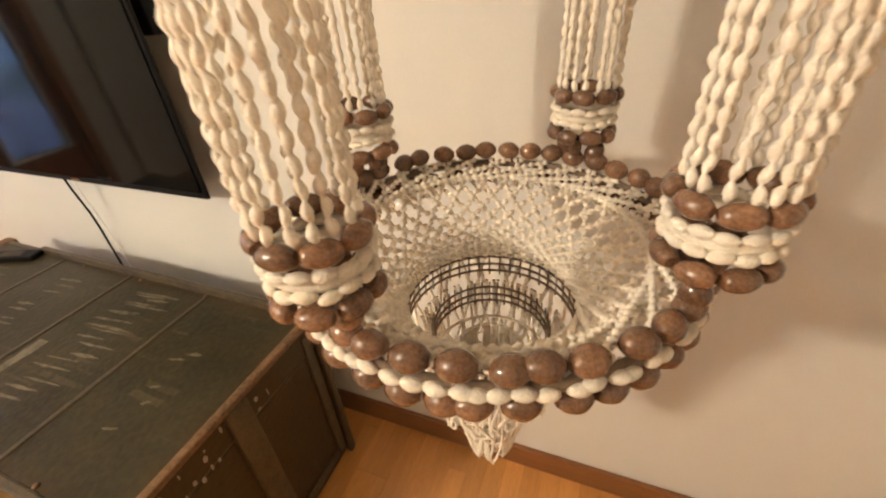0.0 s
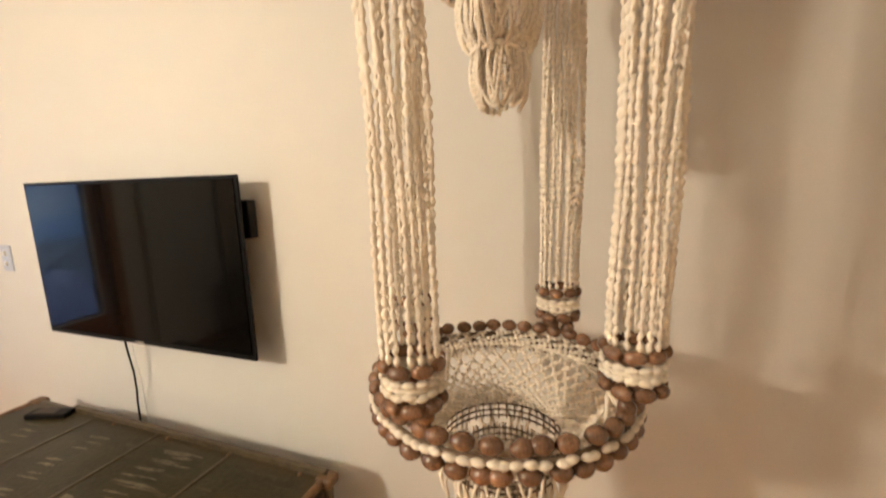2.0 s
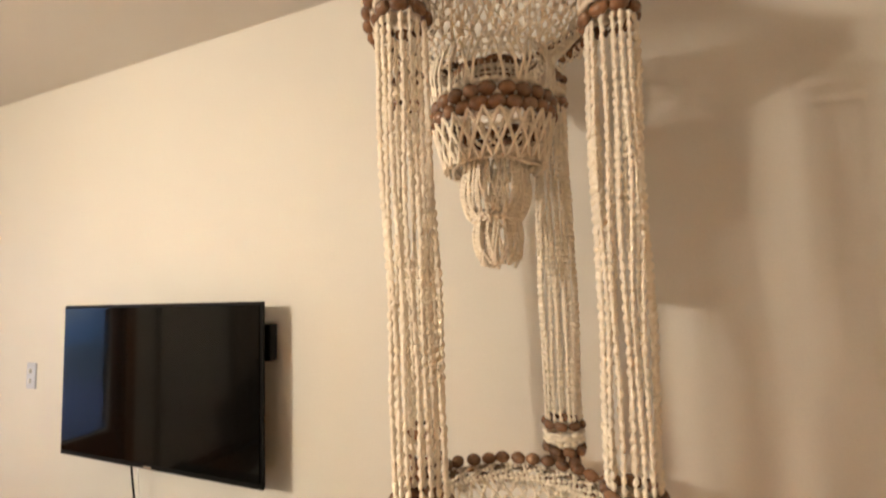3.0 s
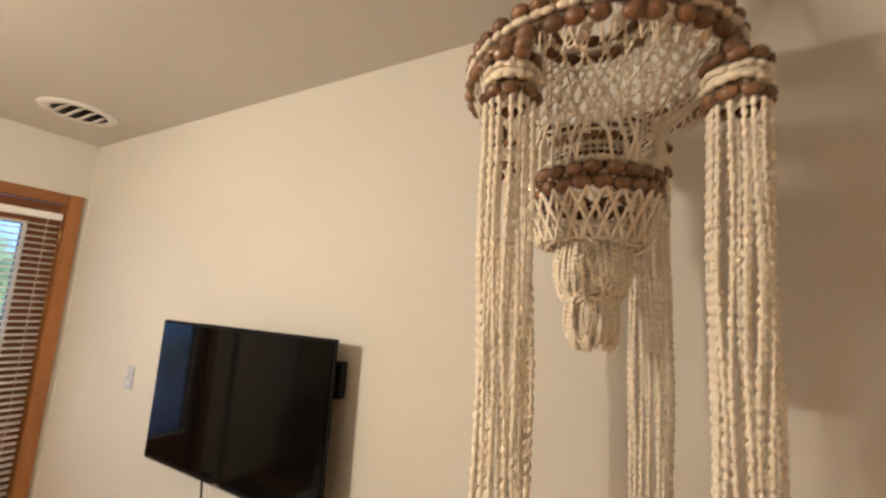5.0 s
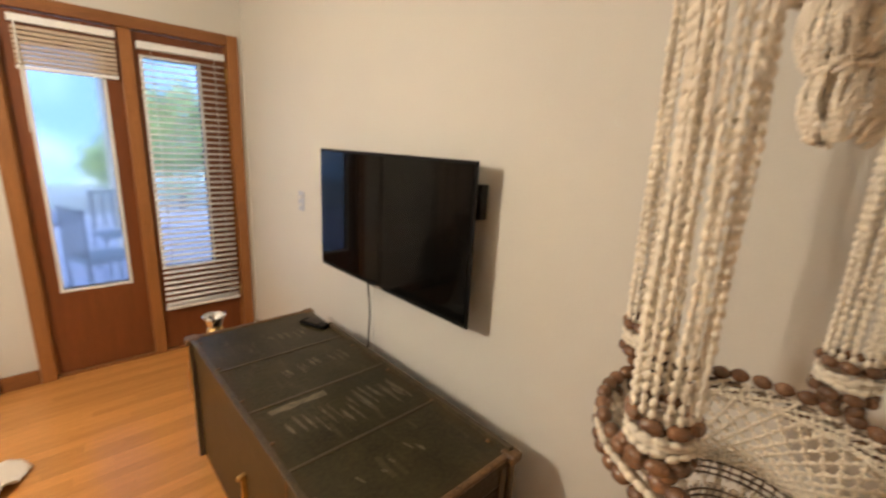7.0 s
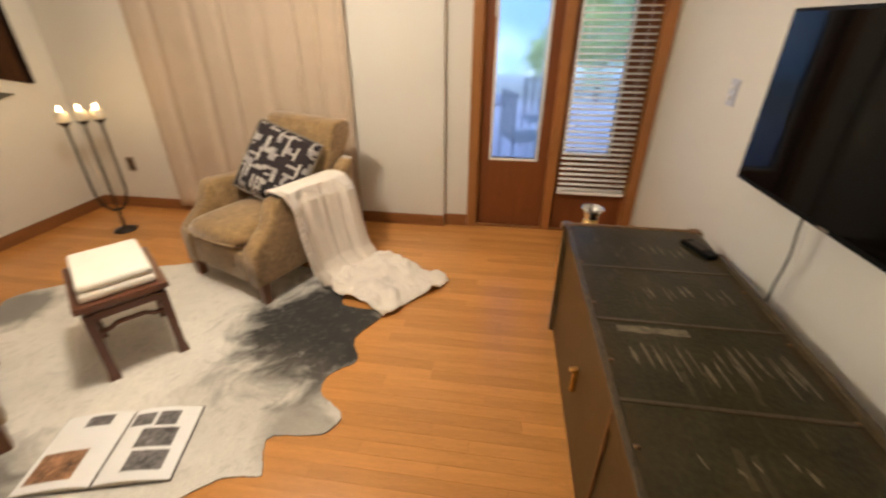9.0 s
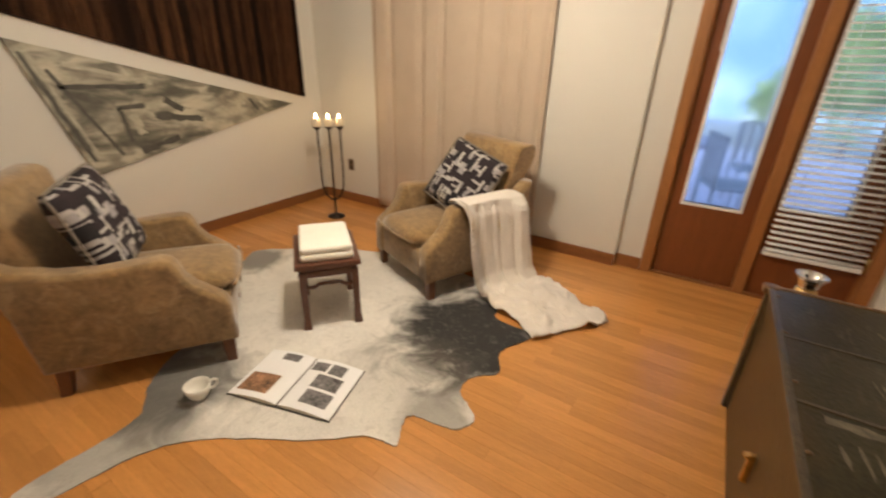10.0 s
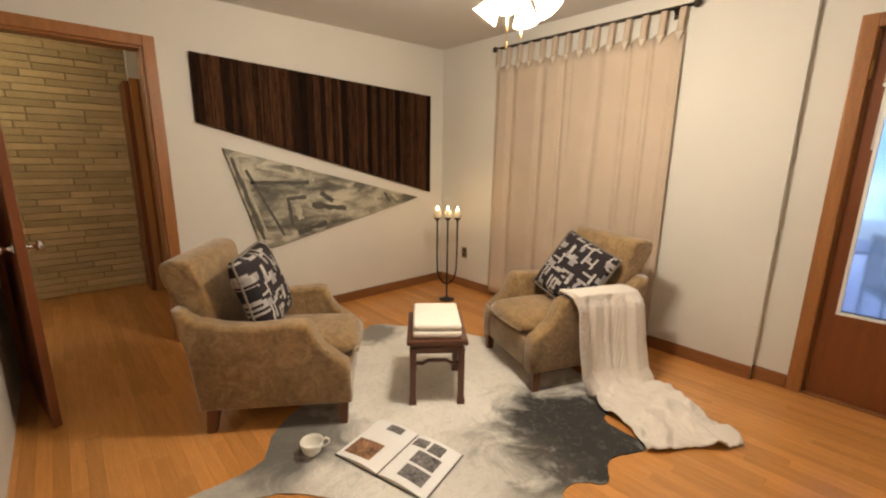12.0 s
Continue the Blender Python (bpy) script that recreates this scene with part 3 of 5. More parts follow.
for x in (-0.677, 0.677):
    for y in (-0.272, 0.272):
        part("corner_edge", box(x - 0.012, x + 0.012, y - 0.012, y + 0.012, 0.0, 0.602, 0.006), EDGE, trunk)
    part("end_edge", box(x - 0.014, x + 0.010 * (1 if x < 0 else 0.6), -0.272, 0.272, 0.586, 0.6045, 0.006), RUST, trunk)
    for y in (-0.272, 0.272):
        part("corner_cap", box(x - 0.026, x + 0.026, y - 0.026, y + 0.026, 0.575, 0.6065, 0.012, seg=3), RUST, trunk, "worn leather corner cap")
for y in (-0.272, 0.272):
    part("long_edge", box(-0.66, 0.66, y - 0.010, y + 0.010, 0.588, 0.6035, 0.005), EDGE, trunk)
part("hinge_rail", box(-0.45, 0.675, 0.264, 0.284, 0.30, 0.617, 0.004), EDGE, trunk, "raised worn strip along the back of the lid")
for y in (-0.235, 0.235):
    part("end_strip", box(0.672, 0.682, y - 0.014, y + 0.014, 0.05, 0.57, 0.003), EDGE, trunk)
part("end_strip", box(0.672, 0.682, -0.22, 0.22, 0.05, 0.085, 0.003), EDGE, trunk)
bm = bmesh.new()
rt = random.Random(8)
for k in range(16):
    y, z, w, h = rt.uniform(-0.22, 0.10), rt.uniform(0.50, 0.57), rt.uniform(0.002, 0.006), rt.uniform(0.004, 0.012)
    q = [bm.verts.new((0.6776, y + w * math.cos(t) * rt.uniform(0.6, 1.2), z + h * math.sin(t) * rt.uniform(0.6, 1.2))) for t in (2 * math.pi * n / 7 for n in range(7))]
    bm.faces.new(q)
CHIP = mat("bare_pale_chip", (0.30, 0.27, 0.21), 0.6, var=0.4, scale=60, fine=300)
tagged(part("chipped_paint", bm, CHIP, trunk, "small pale chips under the lid edge"), kind="stuff")
part("end_batten", box(0.668, 0.686, -0.03, 0.03, 0.02, 0.59, 0.004), EDGE, trunk)
part("latch", box(-0.058, -0.040, -0.283, -0.262, 0.22, 0.33, 0.005), BRASS, trunk, "tarnished brass hasp")
part("latch_knob", lathe([(0.004, 0), (0.012, 0.004), (0.012, 0.012), (0.003, 0.018)], 12), BRASS, trunk).location = (-0.05, -0.285, 0.31)
for k in range(10):
    part("rivet", lathe([(0.007, 0), (0.006, 0.003), (0.002, 0.0045)], 8), RUST, trunk).location = (-0.6 + 0.133 * k, -0.255 + 0.51 * (k % 2), 0.6)

# pale rubbed streaks, thickest on the second panel of the lid
SCUFF = mat("pale_rubbed_scuff", (0.14, 0.115, 0.07), 0.6, var=0.75, scale=45, fine=220, bump=0.2)
rs = random.Random(41)


def streak(bm, x0, x1, y, w):
    n = 7
    a = []
    for k in range(n):
        s = k / (n - 1)
        h = w * (0.25 + 0.75 * math.sin(math.pi * min(1, max(0.02, s)))) * rs.uniform(0.55, 1.2)
        c = y + rs.uniform(-0.0012, 0.0012) + 0.010 * (s - 0.5)
        a.append([bm.verts.new((x0 + (x1 - x0) * s, c - h, 0.60045)), bm.verts.new((x0 + (x1 - x0) * s, c + h, 0.60045))])
    for p, q in zip(a, a[1:]):
        bm.faces.new((p[0], q[0], q[1], p[1]))


for cx, y0, y1, count, length in ((0.19, -0.20, 0.23, 15, 0.15), (0.17, 0.06, 0.22, 6, 0.19), (-0.15, -0.10, 0.20, 9, 0.12), (-0.47, -0.02, 0.18, 6, 0.12), (0.48, -0.15, 0.12, 5, 0.05)):
    bm = bmesh.new()
    for k in range(count):
        y = y0 + (y1 - y0) * (k + rs.uniform(0.1, 0.9)) / count
        ln = length * rs.uniform(0.35, 0.85)
        c = cx + rs.uniform(-0.03, 0.03)
        streak(bm, c - ln / 2, c + ln / 2, y, rs.uniform(0.0025, 0.0062))
    tagged(part("scuff_mark", bm, SCUFF, trunk, "pale scratched streaks"), kind="stuff")
bm = bmesh.new()
edge = [(0.040 + 0.030 * side + rs.uniform(-0.004, 0.004), -0.21 + 0.20 * (k / 10 if side == 0 else 1 - k / 10), 0.6007) for side in (0, 1) for k in range(11)]
bm.faces.new([bm.verts.new(p) for p in edge])
tagged(part("torn_patch", bm, SCUFF, trunk, "pale torn label remains"), kind="stuff")

# ---- television ----
SCREEN = bpy.data.materials.new("dark_glossy_screen")
SCREEN.use_nodes = True
sb = SCREEN.node_tree.nodes["Principled BSDF"]
sb.inputs["Base Color"].default_value = (0.003, 0.003, 0.0028, 1)
sb.inputs["Roughness"].default_value, sb.inputs["Specular IOR Level"].default_value = 0.06, 0.09
tv = thing("television", "flat black wall-mounted television, switched off", "television", pose(-1.192, 0.8, 1.163, 0, 0, 0.8))
part("panel", box(-0.496, 0.496, -0.002, 0.009, -0.279, 0.279, 0.003), BLACKP, tv)
part("screen", box(-0.486, 0.486, -0.006, 0.002, -0.260, 0.268), SCREEN, tv, "dark glossy screen")
part("back_cover", box(-0.34, 0.28, 0.007, 0.055, -0.22, 0.18, 0.012), BLACKP, tv)
part("wall_bracket", box(-0.12, 0.12, 0.05, 0.1, -0.12, 0.12, 0.004), BLACKP, tv)
part("arm", box(0.29, 0.492, 0.034, 0.066, 0.09, 0.205, 0.006), BLACKP, tv, "black box on the mount")
part("logo_mark", box(-0.02, 0.02, -0.0075, -0.003, -0.2725, -0.265), CHROME, tv)
cab = thing("television_cable", "thin black cable hanging from the television", "cable", pose(-1.338, 0.83, 0.62))
part("cable_run", tube([(0.0, 0.0, 0.27), (0.004, 0.004, 0.20), (0.0, 0.015, 0.12), (-0.022, 0.028, 0.04), (-0.042, 0.036, -0.02), (-0.05, 0.04, -0.2), (-0.05, 0.04, -0.615)], 0.0036, 8), BLACKP, cab)
cab2 = thing("television_cable", "thin white cable hanging beside the black one", "cable", pose(-1.328, 0.84, 0.62))
part("cable_run", tube([(0.008, 0.0, 0.27), (0.008, 0.006, 0.18), (-0.002, 0.02, 0.08), (-0.018, 0.03, -0.02), (-0.02, 0.035, -0.2), (-0.02, 0.04, -0.615)], 0.0022, 8), WHITE, cab2)
pad = thing("remote_control", "small black remote lying on the trunk lid", "remote control", pose(-1.60, 0.70, 0.6005, 0, 0, 20))
part("case", box(-0.075, 0.075, -0.026, 0.026, 0, 0.018, 0.006), BLACKP, pad)
part("button_pad", box(-0.05, 0.03, -0.016, 0.016, 0.017, 0.0195, 0.001), IRON, pad)

# wall fittings
# White switch plate; its grey-blue shading is put into the base colour.
PLATE = mat("shaded_white_plastic", (0.50, 0.53, 0.60), 0.35, var=0.04, bump=0.02)
sw = thing("light_switch", "white wall plate with two switches, coloured grey-blue as in shade", "light switch", pose(-2.14, 0.9, 1.13))
part("plate", box(-0.035, 0.035, -0.007, 0.0, -0.057, 0.057, 0.003), PLATE, sw)
for z in (-0.022, 0.022):
    part("toggle", box(-0.006, 0.006, -0.016, -0.006, z - 0.010, z + 0.010, 0.002), WHITE, sw)
ot = thing("wall_outlet", "brown plastic wall outlet above the baseboard", "outlet", pose(-2.955, -3.123, 0.377))
part("plate", box(0, 0.007, -0.035, 0.035, -0.057, 0.057, 0.003), mat("brown_plastic", (0.16, 0.10, 0.055), 0.4, bump=0.02), ot)
for z in (-0.022, 0.022):
    part("socket", box(0.005, 0.010, -0.016, 0.016, z - 0.014, z + 0.014, 0.003), IRON, ot)
vent = thing("ceiling_vent", "round white metal ceiling air vent", "air vent", pose(-2.43, 0.60, ceil_z(-2.43) - 0.001, 0, 1.1, 0))
part("plate", lathe([(0.165, 0.0), (0.16, -0.006), (0.118, -0.010), (0.112, -0.003)], 40), WHITE, vent)
# Flat black disc paints the shade between the slats; no duct is modelled.
part("dark_disc", lathe([(0.118, -0.0035), (0.116, -0.005), (0.02, -0.005), (0.01, -0.005)], 32), BLACKP, vent, "black disc standing in for the shade behind the slats")
for k in range(4):
    y = -0.078 + 0.052 * k
    w = math.sqrt(0.114 ** 2 - y * y)
    bm = box(-w, w, -0.019, 0.019, -0.002, 0.001)
    bmesh.ops.rotate(bm, verts=bm.verts, cent=(0, 0, 0), matrix=Matrix.Rotation(radians(28), 3, "X"))
    part("slat", bm, WHITE, vent).location = (0, y, -0.011)

# ---- doorway to the hall ----
hd = thing("door_trim_2", "varnished reddish fir casing round the hall doorway", "door frame", kind="structure")
part("jamb", box(-0.408, -0.338, -3.51, -3.478, 0, 2.11, 0.006), TRIM, hd)
part("jamb", box(0.455, 0.498, -3.51, -3.478, 0, 2.11, 0.006), TRIM, hd)
part("head", box(-0.338, 0.455, -3.51, -3.478, 2.04, 2.11, 0.006), TRIM, hd)
part("lining", box(-0.338, -0.322, -3.63, -3.50, 0, 2.04, 0.003), TRIM, hd)
part("lining", box(0.445, 0.459, -3.63, -3.50, 0, 2.04, 0.003), TRIM, hd)
part("lining", box(-0.322, 0.445, -3.63, -3.50, 2.026, 2.04, 0.003), TRIM, hd)
structure("hall_wall_return", box(-0.70, -0.44, -5.20, -5.09, 0, 2.4), WALL, "cream painted hall wall beside the inner door casing", "wall")
for x in (-0.545, -0.50):
    part("stop", box(x, x + 0.012, -5.02, -5.012, 0, 2.05, 0.002), DOORW, hd)
# Same fir as TRIM, painted brighter to show this casing as lit.
part("jamb", box(-0.60, -0.43, -5.085, -5.02, 0, 2.05, 0.006), mat("lit_fir_trim", (0.42, 0.19, 0.06), 0.4, var=0.2, scale=5, fine=40, bump=0.05, stretch=(6, 6, 0.7)), hd)
# Added dark panel fills the gap by the brick, where only hall shadow lies.
gap_panel = thing("hall_gap_panel", "dark panel standing in for the hall shadow beside the casing", "door", kind="structure")
part("leaf", box(-0.425, -0.385, -5.385, -5.03, 0.01, 2.02, 0.003), DOORW, gap_panel)
leaf = thing("door_3", "plain reddish wooden door standing open into the room", "door", pose(0.448, -3.47, 0, 0, 0, 98.4), kind="structure")
part("leaf", box(0.0, 0.735, -0.018, 0.018, 0.012, 2.02, 0.003), DOORW, leaf)
for s in (-1, 1):
    part("knob", smooth(lathe([(0.024, 0.0), (0.024, 0.006), (0.010, 0.010), (0.010, 0.034), (0.024, 0.040), (0.027, 0.055), (0.018, 0.066), (0.004, 0.068)], 20)), CHROME, leaf, "bright metal knob").matrix_basis = pose(0.672, 0.018 * s, 0.93, -90 * s)

# ---- ceiling lamp ----
SHADE = glow("lit_frosted_glass", (1.0, 0.86, 0.66), 4.0)
fl = thing("ceiling_lamp", "brass ceiling lamp with lit frosted tulip shades", "ceiling lamp", pose(LAMP.x, LAMP.y, LAMP.z))
TOP = ceil_z(LAMP.x) - LAMP.z
part("canopy", lathe([(0.07, TOP + 0.004), (0.068, TOP - 0.02), (0.03, TOP - 0.045), (0.014, TOP - 0.05)], 28), BRASS, fl)
part("stem", tube([(0, 0, TOP - 0.04), (0, 0, 0.07)], 0.012, 12), BRASS, fl)
part("hub", lathe([(0.010, -0.017), (0.034, -0.004), (0.047, 0.026), (0.042, 0.06), (0.012, 0.077)], 24), BRASS, fl)
for k in range(4):
    m = pose(0, 0, 0.026, 0, 0, 20 + 90 * k)
    sd = part("shade", smooth(lathe([(0.019, 0.0), (0.026, -0.017), (0.036, -0.051), (0.050, -0.085), (0.058, -0.098), (0.053, -0.095), (0.034, -0.051), (0.015, -0.004)], 24)), SHADE, fl, "lit frosted glass tulip shade")
    sd.matrix_basis = m @ pose(0.081, 0, -0.004, 0, -38, 0)
    sd.visible_shadow = False
    part("arm", tube([(0.026, 0, 0.0), (0.06, 0, 0.010), (0.083, 0, -0.003)], 0.007), BRASS, fl).matrix_basis = m
for x, y, z in ((0.030, -0.02, -0.165), (-0.012, 0.02, -0.125)):
    ch = part("pull_chain", tube([(x, y, 0), (x, y, z)], 0.0022, 6), BRASS, fl)
    part("chain_pull", smooth(lathe([(0.002, z + 0.002), (0.005, z - 0.006), (0.0055, z - 0.026), (0.002, z - 0.032)], 12)), BRASS, ch).location = (x, y, 0)

# ---- artwork on the south wall ----
DARKW = mat("dark_stained_boards", (0.042, 0.018, 0.008), 0.8, var=1.3, scale=10, fine=60, bump=0.5, stretch=(14, 1, 0.7), spec=0.1)
vary_pieces(DARKW, 0.15, 1.7)
art = thing("wooden_wall_panel", "long slanted wall panel of dark stained boards", "artwork", pose(0, -3.499, 0))


def art_edge(x):
    u = (x + 0.600) / (-2.75 + 0.600)
    return 1.592 + (1.012 - 1.592) * u, 2.053 + (1.982 - 2.053) * u


rg = random.Random(12)
x = -0.600
while x > -2.74:
    w = min(rg.choice((0.02, 0.03, 0.042, 0.06)), x + 2.75)
    a0, b0 = art_edge(x)
    a1, b1 = art_edge(x - w)
    d = rg.uniform(0.030, 0.042)
    part("board", prism([(x, a0), (x - w + 0.001, a1), (x - w + 0.001, b1), (x, b0)], 0.0, d), DARKW, art)
    x -= w
PAINT = mat("grey_abstract_paint", (0.40, 0.37, 0.29), 0.6, var=0.3, scale=3, fine=40, bump=0.2)
tc = node(PAINT, "ShaderNodeTexCoord")
mp = node(PAINT, "ShaderNodeMapping")
mp.inputs["Rotation"].default_value, mp.inputs["Scale"].default_value = (0, 0.35, 0), (1.3, 1, 3.0)
PAINT.node_tree.links.new(tc.outputs["Object"], mp.inputs[0])
for sc, lo, col, amt in ((1.6, 0.53, (0.04, 0.04, 0.032), 0.82), (2.6, 0.57, (0.58, 0.54, 0.43), 0.8), (4.2, 0.55, (0.06, 0.058, 0.048), 0.55)):
    nz = node(PAINT, "ShaderNodeTexNoise", Scale=sc, Detail=6.0, Distortion=0.7)
    PAINT.node_tree.links.new(mp.outputs[0], nz.inputs["Vector"])
    rr = node(PAINT, "ShaderNodeMapRange")
    rr.inputs[1].default_value, rr.inputs[2].default_value = lo - 0.08, lo + 0.06
    PAINT.node_tree.links.new(nz.outputs[0], rr.inputs[0])
    blend(PAINT, math_node(PAINT, "MULTIPLY", rr.outputs[0], amt), col)
tri = thing("triangular_painting", "triangular canvas with grey and black abstract brushwork", "painting", pose(0, -3.499, 0))
part("canvas", prism([(-0.752, 1.419), (-2.60, 0.962), (-0.985, 0.610)], 0.0, 0.026, 0.003), PAINT, tri)
STROKE = mat("dark_brush_stroke", (0.075, 0.072, 0.06), 0.6, var=0.5, scale=20, fine=90)
PALE = mat("pale_brush_stroke", (0.42, 0.39, 0.31), 0.6, var=0.3, scale=20, fine=90)
for col, x0, z0, x1, z1, w in ((STROKE, -0.80, 1.35, -1.00, 0.70, 0.018), (PALE, -0.84, 1.34, -1.03, 0.72, 0.010), (STROKE, -0.90, 1.26, -1.16, 0.72, 0.014), (STROKE, -0.92, 1.16, -1.40, 1.15, 0.020), (PALE, -0.98, 1.29, -1.45, 1.17, 0.016), (STROKE, -1.20, 1.02, -1.37, 1.03, 0.020), (STROKE, -1.21, 1.02, -1.24, 0.80, 0.018), (PALE, -1.28, 0.98, -1.31, 0.84, 0.034), (STROKE, -1.42, 0.96, -1.75, 0.90, 0.032), (STROKE, -1.50, 1.06, -1.62, 0.98, 0.026), (PALE, -2.06, 1.00, -2.09, 0.91, 0.024), (STROKE, -1.28, 0.73, -1.55, 0.79, 0.028), (STROKE, -2.17, 1.03, -2.24, 0.93, 0.014), (PALE, -2.26, 1.01, -2.33, 0.95, 0.018)):
    a, b = Vector((x0, 0, z0)), Vector((x1, 0, z1))
    side = (b - a).normalized().cross(Vector((0, 1, 0)))
    near = [a.lerp(b, k / 8) + side * w * rg.uniform(0.45, 1.1) for k in range(9)]
    back = [a.lerp(b, k / 8) - side * w * rg.uniform(0.45, 1.1) for k in range(8, -1, -1)]
    part("brush_stroke", prism([(p.x, p.z) for p in near + back], 0.0262, 0.0268), col, tri)

# ---- curtain ----
cu = thing("curtain", "pair of cream tab-top curtains hanging closed to the floor", "curtain", pose(-2.912, 0, 0))


def curtain_half(y0, y1, seed):
    def fn(u, v):
        z = 2.185 - v * 2.135
        y = y0 + (y1 - y0) * u
        fold = -(0.5 + 0.5 * math.sin(u * 24 + seed + 1.6 * math.sin(u * 6 + seed) + 0.5 * v)) ** 5 * (0.016 + 0.012 * v) + 0.009 * math.sin(u * 10 + seed * 2 + 0.6 * v) * (0.4 + v)
        z += 0.012 * math.sin(u * 2 * math.pi * 6.5 + 1.2) * max(0.0, 1 - v * 14)
        return Vector((fold - 0.01 * v, y - 0.02 * v * (1 if u < 0.5 else -0.2), z))
    return sheet(fn, 120, 24, 0.0025)


part("panel", curtain_half(-2.735, -1.935, 0.4), CURT, cu)
part("panel", curtain_half(-1.950, -1.165, 2.1), CURT, cu)
TABC = mat("pale_tab_cotton", (0.64, 0.56, 0.46), 0.9, var=0.06, scale=8, fine=300, bump=0.2)
for k in range(14):
    y = -2.71 + 1.52 * k / 13
    bm = sheet(lambda u, v: Vector((0.017 * math.sin(2 * math.pi * v), y - 0.018 - 0.006 * math.cos(2 * math.pi * v) + 0.04 * u, 2.252 - 0.092 * math.cos(2 * math.pi * v))), 3, 20, 0.0025)
    part("tab", bm, CURT, cu)
    tip = sheet(lambda u, v: Vector((0.020 + 0.002 * v, y - 0.030 * (1 - v) + 0.060 * (1 - v) * u, 2.185 - 0.060 * v)), 4, 4, 0.002)
    part("tab_tip", tip, TABC, cu, "pale pointed tab end")
rod = thing("curtain_rod", "dark metal curtain rod with ball finials", "curtain rod", pose(-2.912, 0, 2.332))
part("bar", tube([(0, -2.74, 0), (0, -1.125, 0)], 0.0115, 12), IRON, rod)
for y in (-2.755, -1.11):
    part("finial", smooth(lathe([(0.008, -0.026), (0.022, -0.012), (0.026, 0.0), (0.020, 0.014), (0.006, 0.026)], 18)), IRON, rod).matrix_basis = pose(0, y, 0, 90)
for y in (-2.62, -1.24):
    part("bracket", tube([(-0.043, y, -0.02), (-0.025, y, -0.03), (0.0, y, -0.014)], 0.006), IRON, rod)
    part("bracket_plate", box(-0.0425, -0.038, y - 0.014, y + 0.014, -0.06, 0.02, 0.003), IRON, rod)

# ---- candle stand ----
cs = thing("candle_stand", "tall dark iron floor candle stand with three arms", "candle stand", pose(-2.51, -2.92, 0, 0, 0, 138.6))
part("base", lathe([(0.075, 0.0), (0.075, 0.008), (0.03, 0.020), (0.012, 0.036)], 28), IRON, cs)
part("stem", tube([(0, 0, 0.02), (0, 0, 0.80)], 0.0085, 10), IRON, cs)
part("ring", tube([(0.014 * math.cos(a), 0.014 * math.sin(a), 0.17) for a in (2 * math.pi * k / 16 for k in range(16))], 0.007, 8, closed=True), IRON, cs)
CGLOW = glow("candle_flame", (1.0, 0.72, 0.36), 14.0)
for x in (-0.098, 0.0, 0.092):
    if x:
        part("arm", tube([(0, 0, 0.16), (x * 0.35, 0, 0.175), (x * 0.75, 0, 0.22), (x * 0.96, 0, 0.30), (x, 0, 0.42), (x, 0, 0.80)], 0.0085, 10), IRON, cs)
    part("drip_cup", lathe([(0.006, 0.785), (0.020, 0.795), (0.034, 0.812), (0.036, 0.818), (0.030, 0.815), (0.008, 0.805)], 24), IRON, cs).location = (x, 0, 0)
    cd = thing("pillar_candle", "short cream egg-shaped candle, lit", "candle", Matrix.Translation((-2.51, -2.92, 0.806)) @ pose(0, 0, 0, 0, 0, 138.6) @ pose(x, 0, 0), "candles on the stand")
    part("wax_body", smooth(lathe([(0.018, 0.0), (0.033, 0.014), (0.039, 0.040), (0.034, 0.064), (0.024, 0.078), (0.017, 0.079), (0.010, 0.070)], 24)), WAX, cd)
    part("wick", tube([(0, 0, 0.068), (0, 0, 0.082)], 0.0012, 5), BLACKP, cd)
    part("flame", smooth(lathe([(0.001, 0.076), (0.006, 0.084), (0.0075, 0.092), (0.004, 0.106), (0.0008, 0.118)], 12)), CGLOW, cd, "small bright flame")
lamp("candle_light", (-2.51, -2.92, 0.94), 0.35, (1.0, 0.62, 0.26), 0.03)

# ---- armchairs ----
SUEDE = mat("tan_suede", (0.265, 0.162, 0.065), 0.85, var=0.42, scale=7, fine=45, bump=0.25, sheen=0.5)
snz = node(SUEDE, "ShaderNodeTexNoise", Scale=8.0, Detail=5.0, Roughness=0.62, Distortion=1.6)
SUEDE.node_tree.links.new(node(SUEDE, "ShaderNodeTexCoord").outputs["Object"], snz.inputs["Vector"])
for lo_, hi_, amt, col in ((0.54, 0.66, 0.55, (0.42, 0.285, 0.14)), (0.46, 0.34, 0.6, (0.15, 0.085, 0.032))):
    srg = node(SUEDE, "ShaderNodeMapRange")
    srg.inputs[1].default_value, srg.inputs[2].default_value, srg.inputs[4].default_value = lo_, hi_, amt
    SUEDE.node_tree.links.new(snz.outputs[0], srg.inputs[0])
    blend(SUEDE, srg.outputs[0], col)
SIDE = [(-0.045, 0.125), (0.69, 0.125), (0.715, 0.40), (0.765, 0.66), (0.72, 0.645), (0.66, 0.600), (0.55, 0.570), (0.40, 0.560), (0.25, 0.572), (0.185, 0.574), (0.148, 0.562), (0.126, 0.525), (0.110, 0.475), (0.078, 0.430), (0.025, 0.388), (-0.025, 0.350), (-0.045, 0.305)]


def rounded(bm, offset=0.03, seg=4):
    bmesh.ops.bevel(bm, geom=bm.edges[:], offset=offset, segments=seg, affect="EDGES", profile=0.5, clamp_overlap=True)
    return smooth(bm)


